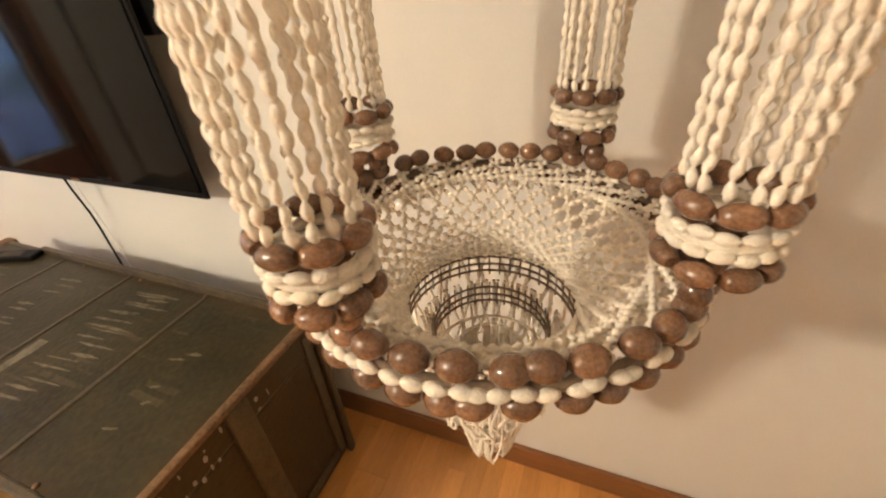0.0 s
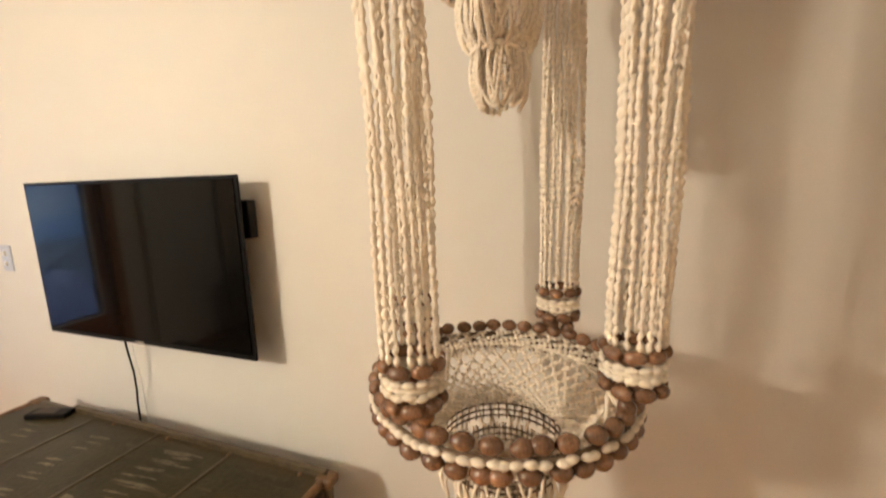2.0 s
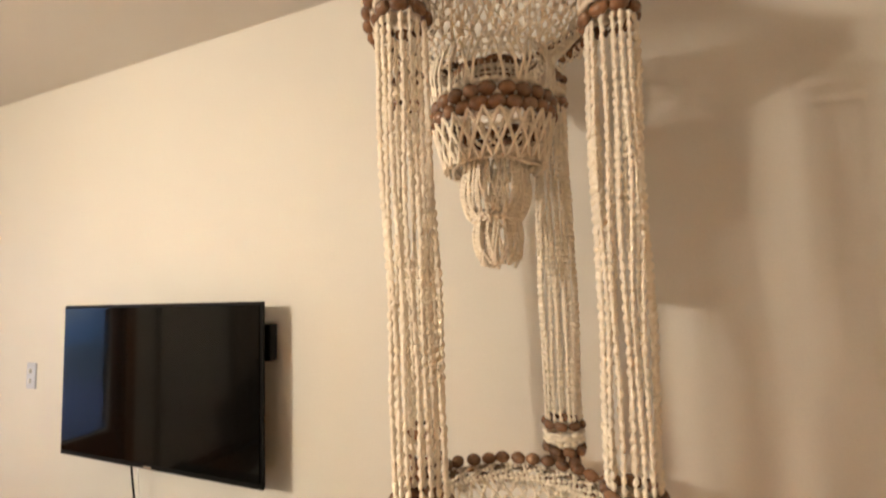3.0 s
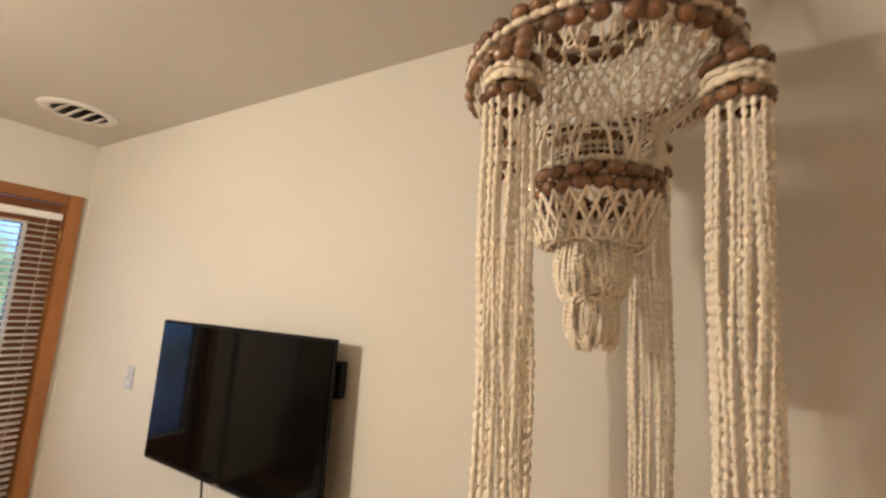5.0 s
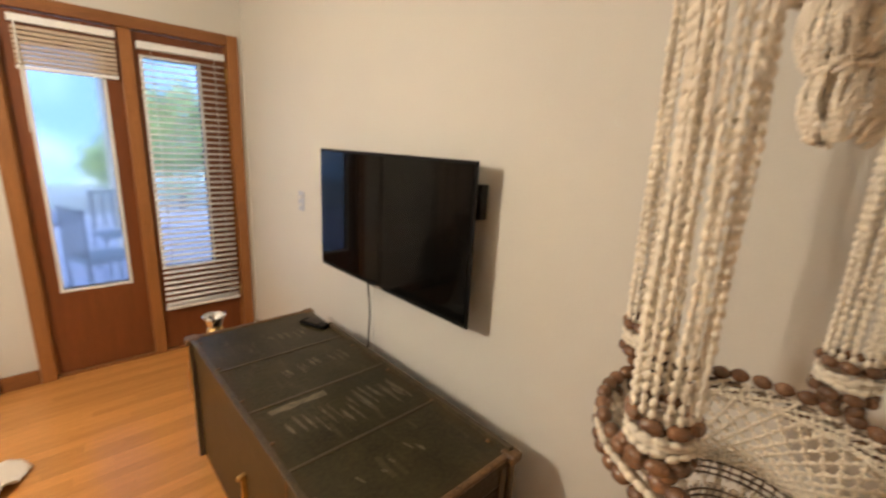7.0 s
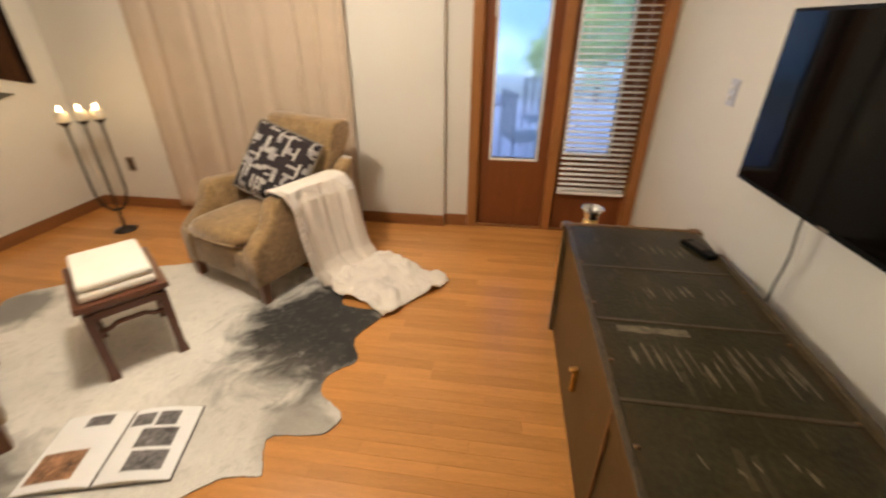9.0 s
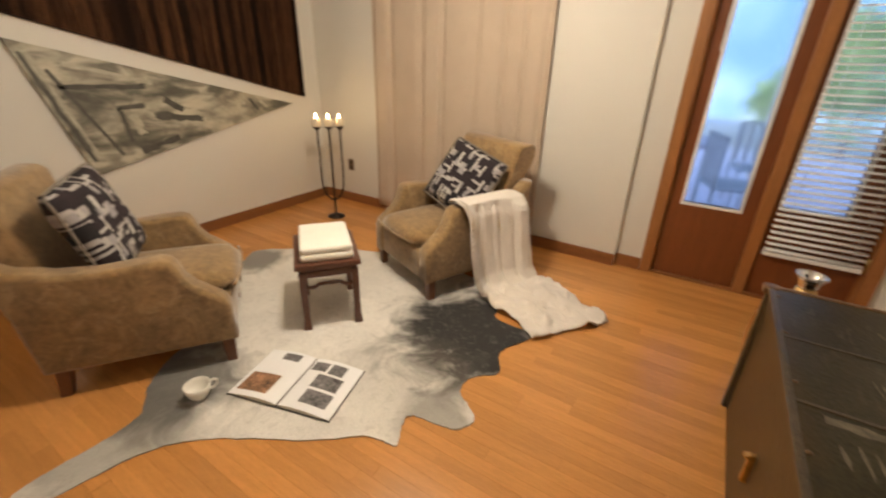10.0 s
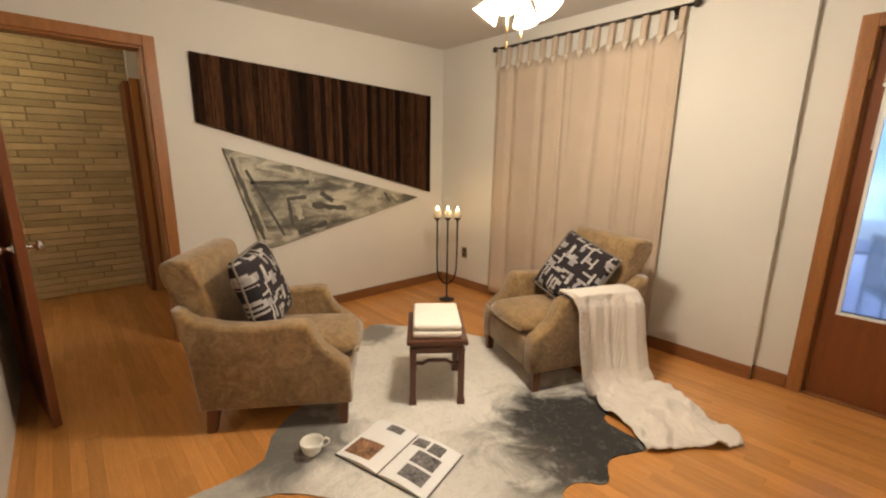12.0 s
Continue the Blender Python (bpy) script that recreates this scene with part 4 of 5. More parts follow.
def armchair(name, m, label):
    c = thing(name, label, "armchair", m, "armchairs by the stool")
    for s in (-1, 1):
        bm = bmesh.new()
        xs = (0.235 * s, 0.345 * s)
        A = [bm.verts.new((xs[0], d, z)) for d, z in SIDE]
        B = [bm.verts.new((xs[1] + 0.02 * s * max(0, (z - 0.3)), d, z)) for d, z in SIDE]
        bm.faces.new(A), bm.faces.new(B[::-1])
        for k in range(len(A)):
            bm.faces.new((A[k - 1], A[k], B[k], B[k - 1]))
        bmesh.ops.recalc_face_normals(bm, faces=bm.faces[:])
        rim = [e for e in bm.edges if (e.verts[0] in A) == (e.verts[1] in A)]
        bmesh.ops.bevel(bm, geom=rim, offset=0.03, segments=4, affect="EDGES", profile=0.5, clamp_overlap=True)
        part("arm", smooth(bm), SUEDE, c)
    # base rail, seat, back
    part("seat_base", rounded(box(-0.240, 0.240, -0.04, 0.69, 0.125, 0.315), 0.02), SUEDE, c)

    bm = bmesh.new()
    n = 14
    for top in (1, -1):
        g = [[None] * (n + 1) for _ in range(n + 1)]
        for i in range(n + 1):
            for j in range(n + 1):
                p, q = 2 * i / n - 1, 2 * j / n - 1
                e = (1 - abs(p) ** 5) * (1 - abs(q) ** 5)
                sq = 1 - 0.10 * (abs(p) ** 6) * (abs(q) ** 6)
                y = 0.27 + 0.335 * q * sq - (0.025 * (1 - p * p) if q < 0 else 0) * abs(q)
                g[i][j] = bm.verts.new((0.238 * p * sq, y, 0.370 + top * 0.052 * max(0.0, e) ** 0.4 + (0.018 * (1 - p * p) * (1 - q * q) if top > 0 else 0)))
        for i in range(n):
            for j in range(n):
                quad = (g[i][j], g[i + 1][j], g[i + 1][j + 1], g[i][j + 1])
                bm.faces.new(quad if top > 0 else quad[::-1])
    bmesh.ops.remove_doubles(bm, verts=bm.verts, dist=0.0008)
    cush = part("seat_cushion", smooth(bm), SUEDE, c, "plump suede seat cushion")
    pipe = [(0.236 * p, y, 0.366) for p, y in [(-1 + 2 * k / 16, -0.066 - 0.024 * (1 - (-1 + 2 * k / 16) ** 2)) for k in range(17)]]
    part("piping", tube(pipe, 0.006, 6), SUEDE, cush)
    bm = bmesh.new()
    prof = [(0.56, 0.34), (0.60, 0.60), (0.665, 0.86), (0.70, 0.885), (0.77, 0.888), (0.815, 0.87), (0.815, 0.80), (0.752, 0.55), (0.705, 0.20), (0.66, 0.16)]
    A = [bm.verts.new((-0.30 if z > 0.6 else -0.235, d, z)) for d, z in prof]
    B = [bm.verts.new((0.30 if z > 0.6 else 0.235, d, z)) for d, z in prof]
    bm.faces.new(A), bm.faces.new(B[::-1])
    for k in range(len(A)):
        bm.faces.new((A[k - 1], A[k], B[k], B[k - 1]))
    bmesh.ops.recalc_face_normals(bm, faces=bm.faces[:])
    part("backrest", rounded(bm, 0.03), SUEDE, c)
    for s in (-1, 1):
        for d, k in ((0.0, 0), (0.63, 1)):
            bm = box(0.31 * s - 0.028, 0.31 * s + 0.028, d - 0.028, d + 0.028, 0.0, 0.135, 0.004)
            for v in bm.verts:
                if v.co.z < 0.03:
                    v.co.x += (0.31 * s - v.co.x) * 0.25
                    v.co.y += (d - v.co.y) * 0.25 + 0.02 * k
            part("leg", bm, LEGW, c, "dark stained tapered leg")
    return c


MA = pose(-0.947, -2.094, 0, 0, 0, -124.8)
MB = pose(-1.90, -1.642, 0, 0, 0, 67)
armchair("armchair", MA, "tan suede armchair with low sloping arms, facing the stool")
armchair("armchair", MB, "tan suede armchair by the curtain with a throw over its arm")

# patterned cushions
PILLOW = mat("black_white_woven_pattern", (0.017, 0.010, 0.013), 0.9, var=0.3, scale=30, fine=300, bump=0.35)
ptc = node(PILLOW, "ShaderNodeTexCoord")


def pattern_mask(w, h, off, lo, squash=1.0, rot=0.0):
    mp = node(PILLOW, "ShaderNodeMapping")
    mp.inputs["Rotation"].default_value, mp.inputs["Location"].default_value = (0, 0, rot), off
    PILLOW.node_tree.links.new(ptc.outputs["Object"], mp.inputs[0])
    bt = node(PILLOW, "ShaderNodeTexBrick", Scale=1.0, Mortar_Size=0.0, Brick_Width=w * 0.82, Row_Height=h * 0.82)
    bt.offset, bt.squash = 0.37, squash
    bt.inputs["Color1"].default_value, bt.inputs["Color2"].default_value = (0, 0, 0, 1), (1, 1, 1, 1)
    PILLOW.node_tree.links.new(mp.outputs[0], bt.inputs["Vector"])
    return math_node(PILLOW, "GREATER_THAN", bt.outputs[0], lo)


blend(PILLOW, pattern_mask(0.085, 0.017, (0.02, 0.01, 0), 0.79), (0.40, 0.37, 0.35))
blend(PILLOW, pattern_mask(0.075, 0.085, (0.11, 0.07, 0), 0.70), (0.012, 0.010, 0.012))
blend(PILLOW, pattern_mask(0.016, 0.10, (0.05, 0.02, 0), 0.87), (0.46, 0.43, 0.40))
blend(PILLOW, pattern_mask(0.030, 0.045, (0.31, 0.17, 0), 0.90), (0.30, 0.28, 0.28))


def pillow(name, m, half, thick, label):
    p = thing(name, label, "cushion", m, "patterned cushions")
    bm = bmesh.new()
    n = 18
    for top in (1, -1):
        g = [[None] * (n + 1) for _ in range(n + 1)]
        for i in range(n + 1):
            for j in range(n + 1):
                a, b = 2 * i / n - 1, 2 * j / n - 1
                e = max(0.0, (1 - a ** 4) * (1 - b ** 4)) ** 0.6
                pinch = 1 - 0.05 * (1 - a * a) * abs(b) ** 3 - 0.05 * (1 - b * b) * abs(a) ** 3
                g[i][j] = bm.verts.new((half * a * pinch, half * b * pinch, top * thick * e + 0.006 * math.sin(5 * a + 3 * b)))
        for i in range(n):
            for j in range(n):
                q = (g[i][j], g[i + 1][j], g[i + 1][j + 1], g[i][j + 1])
                bm.faces.new(q if top > 0 else q[::-1])
    bmesh.ops.remove_doubles(bm, verts=bm.verts, dist=0.0006)
    part("cover", smooth(bm), PILLOW, p)
    edge = [(half * 0.985 * max(-1, min(1, 1.35 * math.cos(t))), half * 0.985 * max(-1, min(1, 1.35 * math.sin(t))), 0.006 * math.sin(t * 3)) for t in (2 * math.pi * k / 60 for k in range(60))]
    part("welt", tube(edge, 0.006, 6, closed=True), mat("grey_welt", (0.20, 0.17, 0.14), 0.9), p, "grey piped edge")
    return p


pillow("throw_pillow", MA @ pose(-0.045, 0.43, 0.668, 74, 0, -4) @ pose(0, 0, 0, 0, 0, 4), 0.225, 0.078, "square cushion in black and white geometric weave on the armchair")
pillow("throw_pillow", MB @ pose(0.04, 0.43, 0.645, 60, 0, 22) @ pose(0, 0, 0, 0, 0, -20), 0.222, 0.065, "square black and white cushion leaning on the armchair back")

# ---- knitted throw over the arm ----
KNIT = mat("cream_knitted_wool", (0.85, 0.78, 0.70), 0.95, var=0.08, scale=8, fine=260, bump=0.6, sheen=0.3)
wv = node(KNIT, "ShaderNodeTexWave", Scale=34.0, Distortion=0.6, Detail=1.0)
ktc = node(KNIT, "ShaderNodeTexCoord")
KNIT.node_tree.links.new(ktc.outputs["Object"], wv.inputs["Vector"])
kb = node(KNIT, "ShaderNodeBump", Strength=0.5, Distance=0.004)
kn = KNIT.node_tree.nodes["Principled BSDF"].inputs["Normal"]
KNIT.node_tree.links.new(kn.links[0].from_socket, kb.inputs["Normal"])
KNIT.node_tree.links.new(wv.outputs[1], kb.inputs["Height"])
KNIT.node_tree.links.new(kb.outputs[0], kn)


def throw_fn(u, v):
    """u across the throw along the arm, v from inside the arm over the top, down and out over the floor."""
    L = [(-0.125, 0.57), (-0.08, 0.605), (-0.02, 0.612), (0.045, 0.60), (0.075, 0.52), (0.085, 0.30), (0.105, 0.12), (0.15, 0.035), (0.30, 0.022), (0.47, 0.018), (0.62, 0.012)]
    s = v * (len(L) - 1)
    k = min(int(s), len(L) - 2)
    w = s - k
    o = L[k][0] * (1 - w) + L[k + 1][0] * w
    z = L[k][1] * (1 - w) + L[k + 1][1] * w
    lo = [0.19, 0.17, 0.165, 0.17, 0.18, 0.20, 0.225, 0.25, 0.26, 0.25, 0.25]
    hi = [0.60, 0.62, 0.63, 0.64, 0.66, 0.69, 0.72, 0.75, 0.77, 0.76, 0.70]
    a = lo[k] * (1 - w) + lo[k + 1] * w
    b = hi[k] * (1 - w) + hi[k + 1] * w
    d = a + (b - a) * u
    hang = max(0.0, min(1.0, (v - 0.26) / 0.10))
    fold = ((math.sin(u * 17 + 1.5 * math.sin(u * 5)) + 0.35 * math.sin(u * 37 + 1 + 3 * v)) * 0.016 + math.sin(u * 61 + 6 * v) * 0.003) * hang
    lay = max(0.0, min(1.0, (v - 0.66) / 0.1))
    fall = hang * (1 - lay)
    o += fold * fall + 0.03 * math.sin(u * 7 + 2) * fall
    if lay > 0:
        z += lay * (0.075 * max(0.0, noise.noise(Vector((u * 5 + v * 3, v * 16, 3.0)))) + 0.035 * abs(noise.noise(Vector((u * 11, v * 30, 1.0)))) + 0.030 * abs(math.sin(u * 6 - v * 22 + math.sin(v * 15))) ** 3) * (1.35 - v) * 1.5
        o += lay * 0.13 * u * (v - 0.66) / 0.34 + lay * 0.010 * math.sin(u * 11)
        d += lay * 0.02 * math.sin(v * 30 + u * 3)
    return Vector((0.335 + o, d, z))


th = thing("throw_blanket", "cream knitted throw draped over the chair arm onto the floor", "blanket", MB)
bm = sheet(throw_fn, 90, 140, 0.005)
part("cloth", bm, KNIT, th)
ribs = bmesh.new()
for k in range(40):
    v = 0.08 + 0.60 * k / 39
    p, q = throw_fn(0.0, v), throw_fn(0.075, v)
    tube([p + Vector((0.004, 0, 0.004)), (p + q) / 2 + Vector((0.007, 0, 0.005)), q + Vector((0.004, 0, 0.004))], 0.0042, 5, ribs)
tagged(part("ribbed_border", ribs, KNIT, th), kind="stuff")

# ---- stool with cushion ----
MS = pose(-1.367, -1.789, 0, 0, 0, 141)
st = thing("wooden_stool", "low dark rosewood stool with carved stretchers", "stool", MS)
part("top", box(-0.168, 0.168, -0.222, 0.222, 0.372, 0.400, 0.006), STOOLW, st)
part("waist", box(-0.140, 0.140, -0.197, 0.197, 0.350, 0.373, 0.003), STOOLW, st)
for sx in (-1, 1):
    for sy in (-1, 1):
        outline = [(-0.020, 0.35), (-0.020, 0.06), (-0.026, 0.03), (-0.026, 0.0), (0.016, 0.0), (0.018, 0.02), (0.014, 0.06), (0.016, 0.30), (0.022, 0.35)]
        bm = prism([(x * -sx, z) for x, z in outline], -0.018, 0.018, 0.003)
        part("leg", bm, STOOLW, st).location = (0.132 * sx, 0.189 * sy, 0)
    part("apron", box(0.132 * sx - 0.010, 0.132 * sx + 0.010, -0.172, 0.172, 0.315, 0.352, 0.004), STOOLW, st)
    part("stretcher", tube([(0.132 * sx, -0.175, 0.255), (0.132 * sx, -0.12, 0.255), (0.132 * sx, -0.08, 0.272), (0.132 * sx, 0.08, 0.272), (0.132 * sx, 0.12, 0.255), (0.132 * sx, 0.175, 0.255)], 0.011, 8), STOOLW, st)
for sy in (-1, 1):
    part("apron", box(-0.115, 0.115, 0.189 * sy - 0.010, 0.189 * sy + 0.010, 0.315, 0.352, 0.004), STOOLW, st)
    part("stretcher", tube([(-0.12, 0.189 * sy, 0.255), (-0.08, 0.189 * sy, 0.255), (-0.05, 0.189 * sy, 0.272), (0.05, 0.189 * sy, 0.272), (0.08, 0.189 * sy, 0.255), (0.12, 0.189 * sy, 0.255)], 0.011, 8), STOOLW, st)
cu2 = thing("seat_pad", "folded white linen cushion on the stool", "cushion", MS @ pose(0.0, -0.005, 0.4005))
part("pad", rounded(box(-0.135, 0.135, -0.19, 0.18, 0.0, 0.042), 0.016), LINEN, cu2)
part("pad", rounded(box(-0.132, 0.134, -0.186, 0.178, 0.043, 0.080), 0.016), LINEN, cu2)

# ---- cowhide rug ----
HIDE = mat("white_and_grey_hide", (0.76, 0.73, 0.675), 0.9, var=0.2, scale=4, fine=140, bump=0.5, stretch=(1, 1, 1), sheen=0.08)
htc = node(HIDE, "ShaderNodeTexCoord")
hn = node(HIDE, "ShaderNodeTexNoise", Scale=5.0, Detail=6.0, Roughness=0.58, Distortion=0.8)
HIDE.node_tree.links.new(htc.outputs["Object"], hn.inputs["Vector"])
hn2 = node(HIDE, "ShaderNodeTexNoise", Scale=13.0, Detail=7.0, Roughness=0.72, Distortion=2.2)
HIDE.node_tree.links.new(htc.outputs["Object"], hn2.inputs["Vector"])
hr = node(HIDE, "ShaderNodeMapRange")
hr.inputs[1].default_value, hr.inputs[2].default_value, hr.inputs[4].default_value = 0.50, 0.66, 0.16
HIDE.node_tree.links.new(hn2.outputs[0], hr.inputs[0])
blend(HIDE, hr.outputs[0], (0.40, 0.37, 0.32))
for cx, cy, r, depth, rx, col in ((-1.62, -0.95, 0.43, 0.98, 1.0, (0.012, 0.011, 0.010)), (-1.00, -0.80, 0.17, 0.60, 1.0, (0.20, 0.18, 0.15)), (-0.27, -1.75, 0.33, 0.52, 1.0, (0.12, 0.115, 0.10)), (-0.52, -1.90, 0.29, 0.78, 1.0, (0.07, 0.066, 0.058)), (-1.50, -2.72, 0.20, 0.75, 1.0, (0.10, 0.09, 0.08)), (-1.15, -1.05, 0.30, 0.25, 1.0, (0.22, 0.20, 0.17))):
    ds = node(HIDE, "ShaderNodeVectorMath")
    ds.operation = "DISTANCE"
    ds.inputs[1].default_value = (cx, cy, 0)
    HIDE.node_tree.links.new(htc.outputs["Object"], ds.inputs[0])
    q = math_node(HIDE, "SUBTRACT", math_node(HIDE, "ADD", math_node(HIDE, "DIVIDE", ds.outputs["Value"], r), math_node(HIDE, "MULTIPLY", hn.outputs[0], -1.6)), -0.8)
    mr = node(HIDE, "ShaderNodeMapRange")
    mr.inputs[1].default_value, mr.inputs[2].default_value = 1.26, 0.70
    mr.inputs[3].default_value, mr.inputs[4].default_value = 0.0, depth
    HIDE.node_tree.links.new(q, mr.inputs[0])
    blend(HIDE, mr.outputs[0], col)
lick = node(HIDE, "ShaderNodeTexNoise", Scale=13.0, Detail=6.0, Roughness=0.62, Distortion=2.4)
HIDE.node_tree.links.new(htc.outputs["Object"], lick.inputs["Vector"])
lr = node(HIDE, "ShaderNodeMapRange")
lr.inputs[1].default_value, lr.inputs[2].default_value, lr.inputs[4].default_value = 0.52, 0.72, 0.24
HIDE.node_tree.links.new(lick.outputs[0], lr.inputs[0])
blend(HIDE, lr.outputs[0], (0.30, 0.28, 0.24))
RIM = [(0.03, -1.70), (-0.29, -1.605), (-0.47, -1.43), (-0.66, -1.13), (-0.785, -0.98), (-0.81, -0.86), (-0.90, -0.90), (-0.97, -0.89), (-1.0, -0.72), (-1.10, -0.67), (-1.20, -0.80), (-1.31, -0.80), (-1.41, -0.71), (-1.56, -0.77), (-1.78, -0.69), (-1.82, -0.92), (-1.98, -0.98), (-2.15, -1.15), (-2.20, -1.55), (-2.14, -1.98), (-2.02, -2.30), (-1.80, -2.62), (-1.60, -2.84), (-1.44, -2.76), (-1.33, -2.84), (-1.18, -2.60), (-0.95, -2.20), (-0.62, -2.10), (-0.44, -1.96), (-0.34, -1.82), (-0.16, -1.80), (0.05, -1.80)]


def smooth_loop(pts, per):
    out = []
    n = len(pts)
    for k in range(n):
        p0, p1, p2, p3 = (Vector((*pts[(k + j) % n], 0)) for j in (-1, 0, 1, 2))
        for i in range(per):
            t = i / per
            out.append(0.5 * (2 * p1 + (p2 - p0) * t + (2 * p0 - 5 * p1 + 4 * p2 - p3) * t * t + (3 * p1 - p0 - 3 * p2 + p3) * t ** 3))
    return out


loop = smooth_loop(RIM, 7)
rh = random.Random(5)
bm = bmesh.new()
lo = [bm.verts.new((p.x + rh.uniform(-0.004, 0.004), p.y + rh.uniform(-0.004, 0.004), 0.0008)) for p in loop]
face = bm.faces.new(lo)
top = bmesh.ops.extrude_face_region(bm, geom=[face])
for v in top["geom"]:
    if isinstance(v, bmesh.types.BMVert):
        v.co.z = 0.0055 + 0.0025 * math.sin(v.co.x * 23) * math.cos(v.co.y * 19)
bmesh.ops.recalc_face_normals(bm, faces=bm.faces[:])
bmesh.ops.triangulate(bm, faces=bm.faces[:])
rug = thing("cowhide_rug", "white cowhide rug with charcoal patches on the floor", "rug")
part("hide", bm, HIDE, rug)

# ---- open book and cup on the rug ----
bk = thing("open_book", "large open picture book with photographs, lying on the rug", "book", pose(-0.832, -1.436, 0.0085, 0, 0, 105.7))


def page(s):
    def fn(u, v):
        x = s * (0.004 + 0.246 * u)
        z = 0.006 + 0.016 * math.sin(math.pi * min(1, u * 1.05)) ** 0.8 * (1 - 0.55 * u) + 0.006 * (1 - u)
        return Vector((x, -0.157 + 0.314 * v, z))
    return fn


part("cover", box(-0.254, 0.254, -0.162, 0.162, 0.0, 0.004, 0.001), mat("dark_cover", (0.10, 0.09, 0.08), 0.5), bk, "dark hard cover")
BLOCK = mat("page_edges", (0.60, 0.55, 0.45), 0.8, var=0.2, scale=8, fine=90, stretch=(1, 1, 60))
for s in (-1, 1):
    bm = bmesh.new()
    fn = page(s)
    n = 16
    up = [[bm.verts.new(fn(i / n, v)) for v in (0, 1)] for i in range(n + 1)]
    dn = [[bm.verts.new((a.co.x, a.co.y, 0.004)) for a in row] for row in up]
    for i in range(n):
        bm.faces.new((dn[i][0], dn[i + 1][0], up[i + 1][0], up[i][0])), bm.faces.new((up[i][1], up[i + 1][1], dn[i + 1][1], dn[i][1]))
    bm.faces.new((dn[n][0], dn[n][1], up[n][1], up[n][0]))
    part("page_block", bm, BLOCK, bk, "cream page edges")
    pg = part("page", sheet(lambda u, v: page(s)(u, v) + Vector((0, 0, 0.0006)), 16, 2), PAPER, bk, "white glossy page")
    pics = ((0.30, 0.92, 0.10, 0.47, 1), (0.25, 0.62, 0.80, 0.95, 0)) if s < 0 else ((0.05, 0.36, 0.74, 0.92, 0), (0.42, 0.72, 0.72, 0.93, 0), (0.28, 0.80, 0.42, 0.68, 0), (0.30, 0.82, 0.12, 0.37, 0))
    for u0, u1, v0, v1, warm in pics:
        ph = mat("printed_photo", (0.30, 0.16, 0.09) if warm else (0.16, 0.15, 0.15), 0.35, var=0.95, scale=26, fine=70, bump=0)
        part("photo", sheet(lambda u, v: page(s)(u0 + (u1 - u0) * u, v0 + (v1 - v0) * v) + Vector((0, 0, 0.0014)), 10, 3), ph, pg, "brown printed photograph" if warm else "grey printed photograph")
cup = thing("coffee_cup", "white ceramic cup with a handle standing on the rug", "cup", pose(-0.535, -1.715, 0.0075, 0, 0, 165))
part("bowl", smooth(lathe([(0.026, 0.0), (0.028, 0.004), (0.044, 0.024), (0.051, 0.050), (0.053, 0.070), (0.050, 0.070), (0.047, 0.050), (0.038, 0.022), (0.010, 0.012)], 36)), CERAM, cup)
part("handle", tube([(0.049, 0, 0.060), (0.066, 0, 0.064), (0.079, 0, 0.052), (0.076, 0, 0.034), (0.060, 0, 0.024), (0.043, 0, 0.024)], 0.0058, 10), CERAM, cup)

# ---- tall vase behind the trunk ----
vs = thing("floor_vase", "tall brass floor vase with flared neck beside the trunk", "vase", pose(-1.945, 0.345, 0))
part("body", smooth(lathe([(0.070, 0.0), (0.075, 0.01), (0.105, 0.12), (0.132, 0.28), (0.122, 0.40), (0.075, 0.49), (0.038, 0.535), (0.034, 0.56), (0.028, 0.562)], 36)), BRASS, vs)
part("neck", smooth(lathe([(0.031, 0.562), (0.034, 0.575), (0.040, 0.60), (0.052, 0.618), (0.047, 0.6175), (0.034, 0.598), (0.027, 0.57)], 36)), CHROME, vs, "bright silver flared neck")
part("rim", tube([(0.050 * math.cos(a), 0.050 * math.sin(a), 0.6185) for a in (2 * math.pi * k / 32 for k in range(32))], 0.004, 8, closed=True), CHROME, vs, "bright silver rim")

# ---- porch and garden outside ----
# Backdrop glows by itself: blue outdoor light and haze are put into its emission.
BACK = bpy.data.materials.new("glowing_blue_distance")
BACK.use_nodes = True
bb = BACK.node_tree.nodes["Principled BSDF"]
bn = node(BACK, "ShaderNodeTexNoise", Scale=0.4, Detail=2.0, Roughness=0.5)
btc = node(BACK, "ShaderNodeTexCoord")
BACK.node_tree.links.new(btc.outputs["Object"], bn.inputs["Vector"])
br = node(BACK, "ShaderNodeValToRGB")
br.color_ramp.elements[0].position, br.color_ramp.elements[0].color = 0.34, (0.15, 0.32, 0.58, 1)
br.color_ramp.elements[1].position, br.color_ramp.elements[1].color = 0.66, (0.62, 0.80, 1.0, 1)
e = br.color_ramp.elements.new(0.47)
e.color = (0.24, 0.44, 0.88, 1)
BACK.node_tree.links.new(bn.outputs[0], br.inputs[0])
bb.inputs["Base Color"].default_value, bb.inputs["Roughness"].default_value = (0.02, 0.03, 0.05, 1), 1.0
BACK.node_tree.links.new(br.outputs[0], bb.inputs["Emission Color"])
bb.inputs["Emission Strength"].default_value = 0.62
structure("backdrop", box(-16.1, -16.0, -14, 14, -0.2, 9), BACK, "self-glowing blue backdrop standing in for the hazy garden distance", "backdrop")
structure("porch_roof", box(-6.4, -3.2, -3.2, 3.2, 2.35, 2.45), mat("porch_board", (0.62, 0.66, 0.72), 0.8), "pale boarded porch ceiling outside", "porch roof")
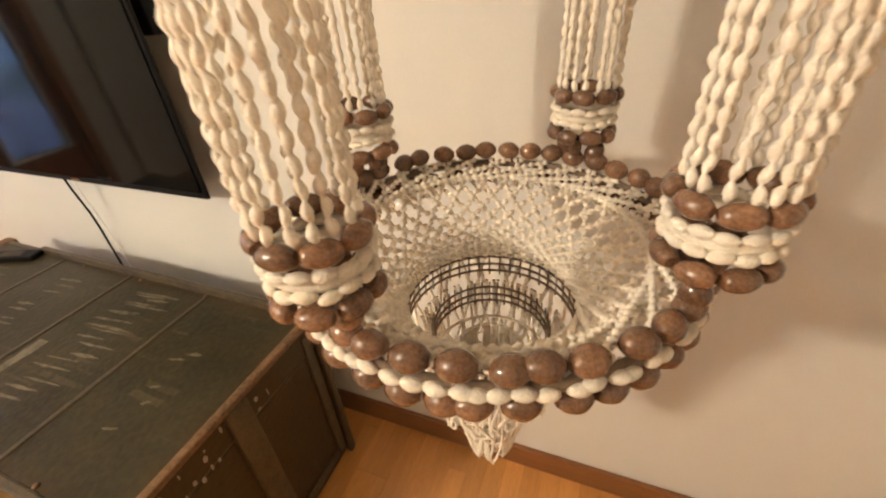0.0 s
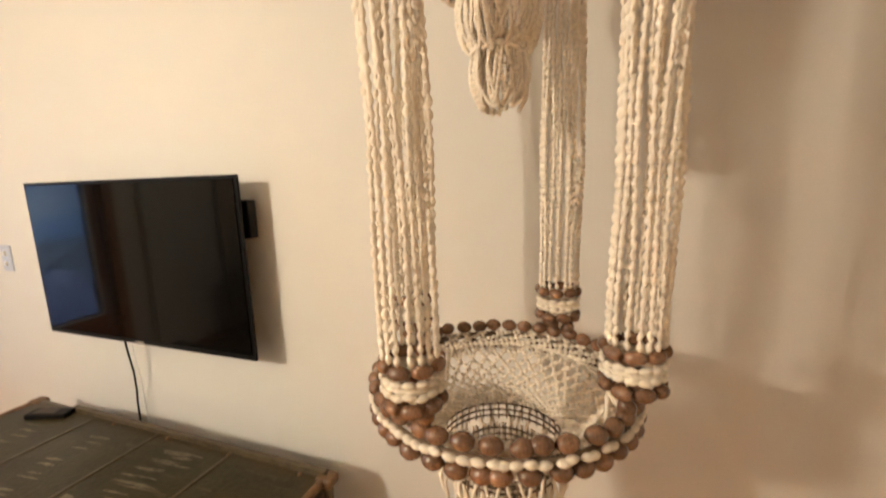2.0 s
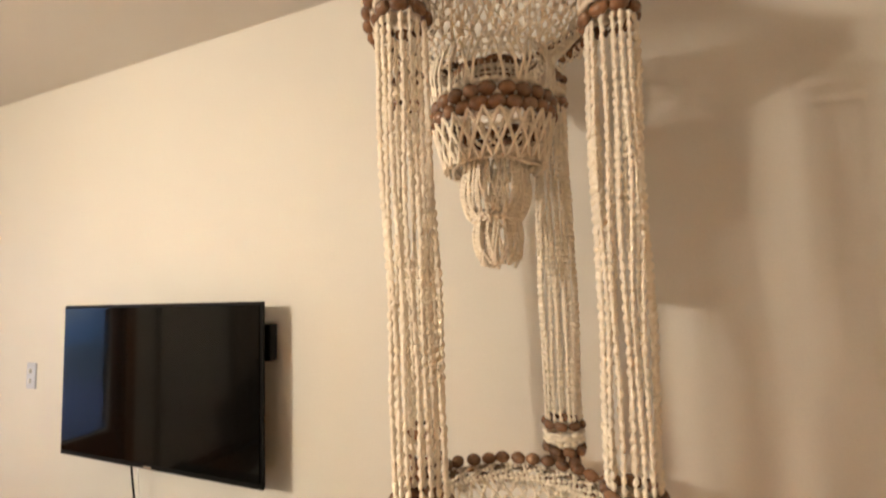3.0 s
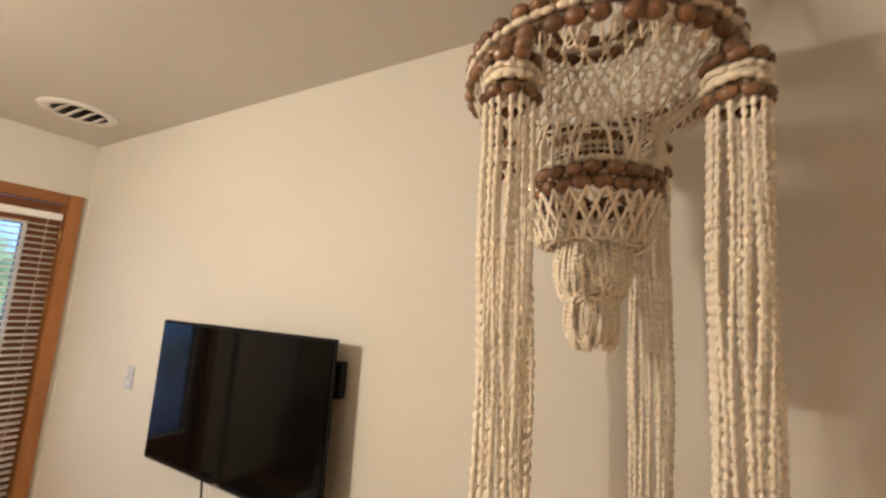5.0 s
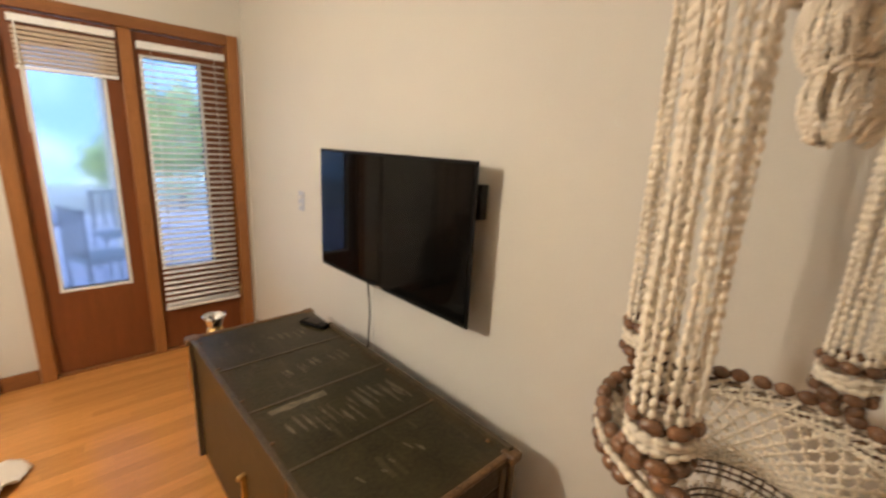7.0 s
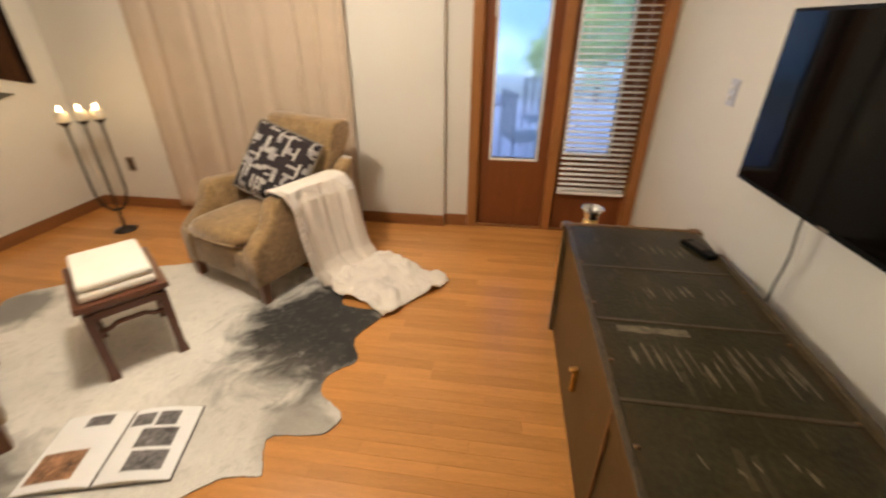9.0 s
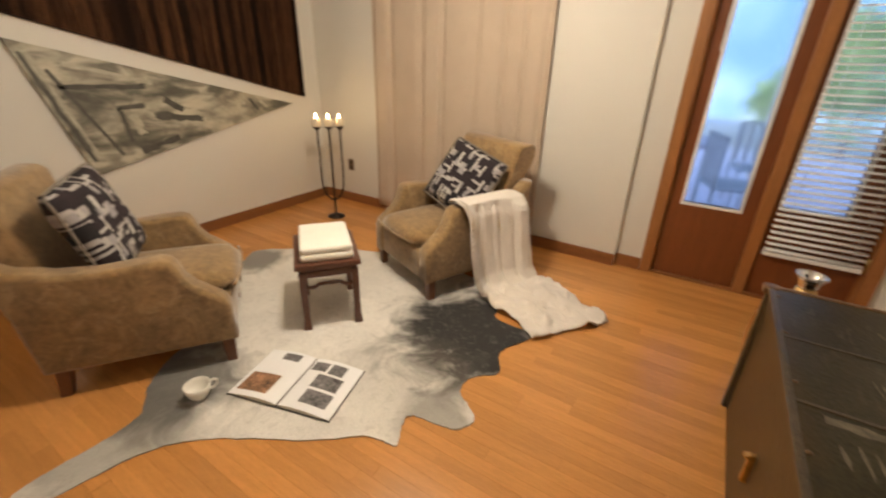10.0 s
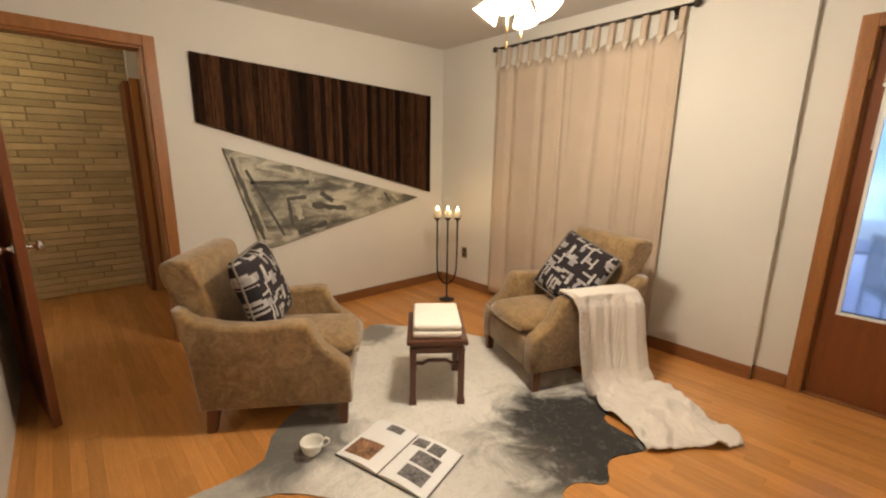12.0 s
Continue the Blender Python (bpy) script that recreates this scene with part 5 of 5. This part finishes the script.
for y in (-2.4, 0.42, 2.6):
    pp = thing("porch_post", "pale square porch post", "post", pose(-6.25, y, -0.06), "porch posts", "structure")
    part("shaft", box(-0.06, 0.06, -0.06, 0.06, 0, 2.41, 0.006), WHITE, pp)


def shrub(name, x, y, n, w, h, seed):
    """A leafy shrub: stem and many small leaves in an uneven crown."""
    rs = random.Random(seed)
    t = thing(name, "green leafy shrub beyond the deck", "shrub", pose(x, y, -0.12), "garden shrubs")
    part("trunk", tube([(0, 0, 0), (0.03, 0.02, h * 0.35), (-0.02, 0.05, h * 0.7)], lambda u: 0.04 - 0.025 * u, 8), LEGW, t)
    v, f = [], []
    for k in range(n):
        d = Vector((rs.gauss(0, 1), rs.gauss(0, 1), rs.gauss(0, 1))).normalized()
        r = rs.uniform(0.35, 1.0) ** 0.5 * (0.75 + 0.5 * noise.noise(d * 2.2 + Vector((seed, 0, 0))))
        p = Vector((d.x * r * w, d.y * r * w, h * 0.58 + d.z * r * h * 0.45))
        a = Vector((rs.gauss(0, 1), rs.gauss(0, 1), rs.gauss(0, 1))).normalized() * 0.07
        b = Vector((rs.gauss(0, 1), rs.gauss(0, 1), rs.gauss(0, 1))).normalized() * 0.04
        o = len(v)
        v += [p - a, p + b, p + a, p - b]
        f.append((o, o + 1, o + 2, o + 3))
    me = bpy.data.meshes.new("crown")
    me.from_pydata(v, [], f)
    me.materials.append(FOLI)
    tagged(new("crown", me), kind="stuff").parent = t


shrub("garden_shrub", -9.6, 1.75, 3500, 1.0, 2.6, 2)
shrub("garden_shrub", -11.8, 0.9, 2500, 0.8, 1.5, 5)
tb = thing("patio_table", "pale round patio table on the deck", "table", pose(-5.0, -0.42, -0.06))
part("tabletop", lathe([(0.45, 0.70), (0.46, 0.715), (0.45, 0.73)], 32), DECK, tb)
part("pedestal", lathe([(0.25, 0.0), (0.24, 0.03), (0.04, 0.06), (0.035, 0.70)], 16), DECK, tb)
PCH = mat("grey_blue_metal", (0.34, 0.38, 0.46), 0.5)
REDC = mat("faded_red_plastic", (0.50, 0.13, 0.10), 0.5)
for k, (x, y, a) in enumerate(((-4.5, 0.12, 200), (-5.5, 0.35, 100), (-5.7, -0.95, 20))):
    pc = thing("patio_chair", ("dark metal patio chair on the deck", "dark metal patio chair on the deck", "faded red patio chair on the deck")[k], "chair", pose(x, y, -0.06, 0, 0, a), "patio chairs")
    part("seat", box(-0.22, 0.22, -0.22, 0.22, 0.42, 0.44, 0.008), (REDC if k == 2 else PCH), pc)
    for q in range(5):
        part("back_slat", box(-0.2 + 0.09 * q, -0.16 + 0.09 * q, 0.20, 0.215, 0.46, 0.86, 0.004), (REDC if k == 2 else PCH), pc)
    part("back_rail", box(-0.22, 0.22, 0.196, 0.222, 0.85, 0.885, 0.008), (REDC if k == 2 else PCH), pc)
    for lx in (-0.2, 0.2):
        for ly in (-0.2, 0.21):
            part("leg", tube([(lx, ly, 0), (lx, ly, 0.86 if ly > 0 else 0.42)], 0.012), (REDC if k == 2 else PCH), pc)

# ---- floor ----
sub = structure("floor", box(-3.2, 2.05, -5.6, 1.05, -0.1, -0.006), GAPM, "polished honey oak strip floor", "floor")
PLANKS = {}


def plank_mesh(n):
    """A strip n times 5 cm long."""
    if n not in PLANKS:
        me = bpy.data.meshes.new("plank")
        box(-0.0283, 0.0283, 0.0003, n * 0.05 - 0.0003, -0.012, 0.0, 0.0005, seg=1).to_mesh(me)
        me.materials.append(OAK)
        PLANKS[n] = me
    return PLANKS[n]


rp = random.Random(9)
strips = []
x = -3.0 + 0.0285
while x < 1.93:
    y = -5.55 if -0.72 < x < 0.97 else (-3.55 if x < 0.6 else -1.75)
    first = True
    while y < 0.93:
        n = rp.choice((9, 14, 19, 24, 30)) if not first else rp.randrange(4, 28)
        n = min(n, round((0.95 - y) / 0.05))
        strips.append((x, y, n))
        y += n * 0.05
        first = False
    x += 0.057
strips.sort(key=lambda p: math.hypot(p[0] + 1.1, p[1] + p[2] * 0.025 + 0.9))
for x, y, n in strips[:290]:
    shared("plank", plank_mesh(n), sub, pose(x, y, 0))
verts, faces = [], []
for x, y, n in strips[290:]:
    o = len(verts)
    for z in (-0.012, 0.0):
        verts += [(x - 0.0283, y + 0.0003, z), (x + 0.0283, y + 0.0003, z), (x + 0.0283, y + n * 0.05 - 0.0003, z), (x - 0.0283, y + n * 0.05 - 0.0003, z)]
    faces += [(o + 4, o + 5, o + 6, o + 7), (o, o + 1, o + 5, o + 4), (o + 1, o + 2, o + 6, o + 5), (o + 2, o + 3, o + 7, o + 6), (o + 3, o, o + 4, o + 7)]
me = bpy.data.meshes.new("far_plank")
me.from_pydata(verts, [], faces)
me.materials.append(OAK)
ob = new("far_plank", me)
ob.parent = sub
tagged(ob, kind="stuff")

# ---- brick wall at the end of the hall ----
bw = structure("hall_brick_wall", box(-0.80, 1.05, -5.6, -5.425, 0, 2.4), MORTAR, "pale long-brick wall at the end of the hall", "wall")
rb = random.Random(3)
BR = []
for ln in (0.30, 0.40, 0.52):
    me = bpy.data.meshes.new("brick")
    box(0.004, ln - 0.004, -0.03, 0.03, 0.002, 0.061, 0.004, seg=1).to_mesh(me)
    me.materials.append(BRICK)
    BR.append((ln, me))
for row in range(38):
    x = -0.80 - rb.uniform(0, 0.3)
    while x < 0.95:
        ln, me = rb.choice(BR)
        shared("brick", me, bw, pose(x, -5.425 + rb.uniform(-0.006, 0.006), row * 0.063))
        x += ln
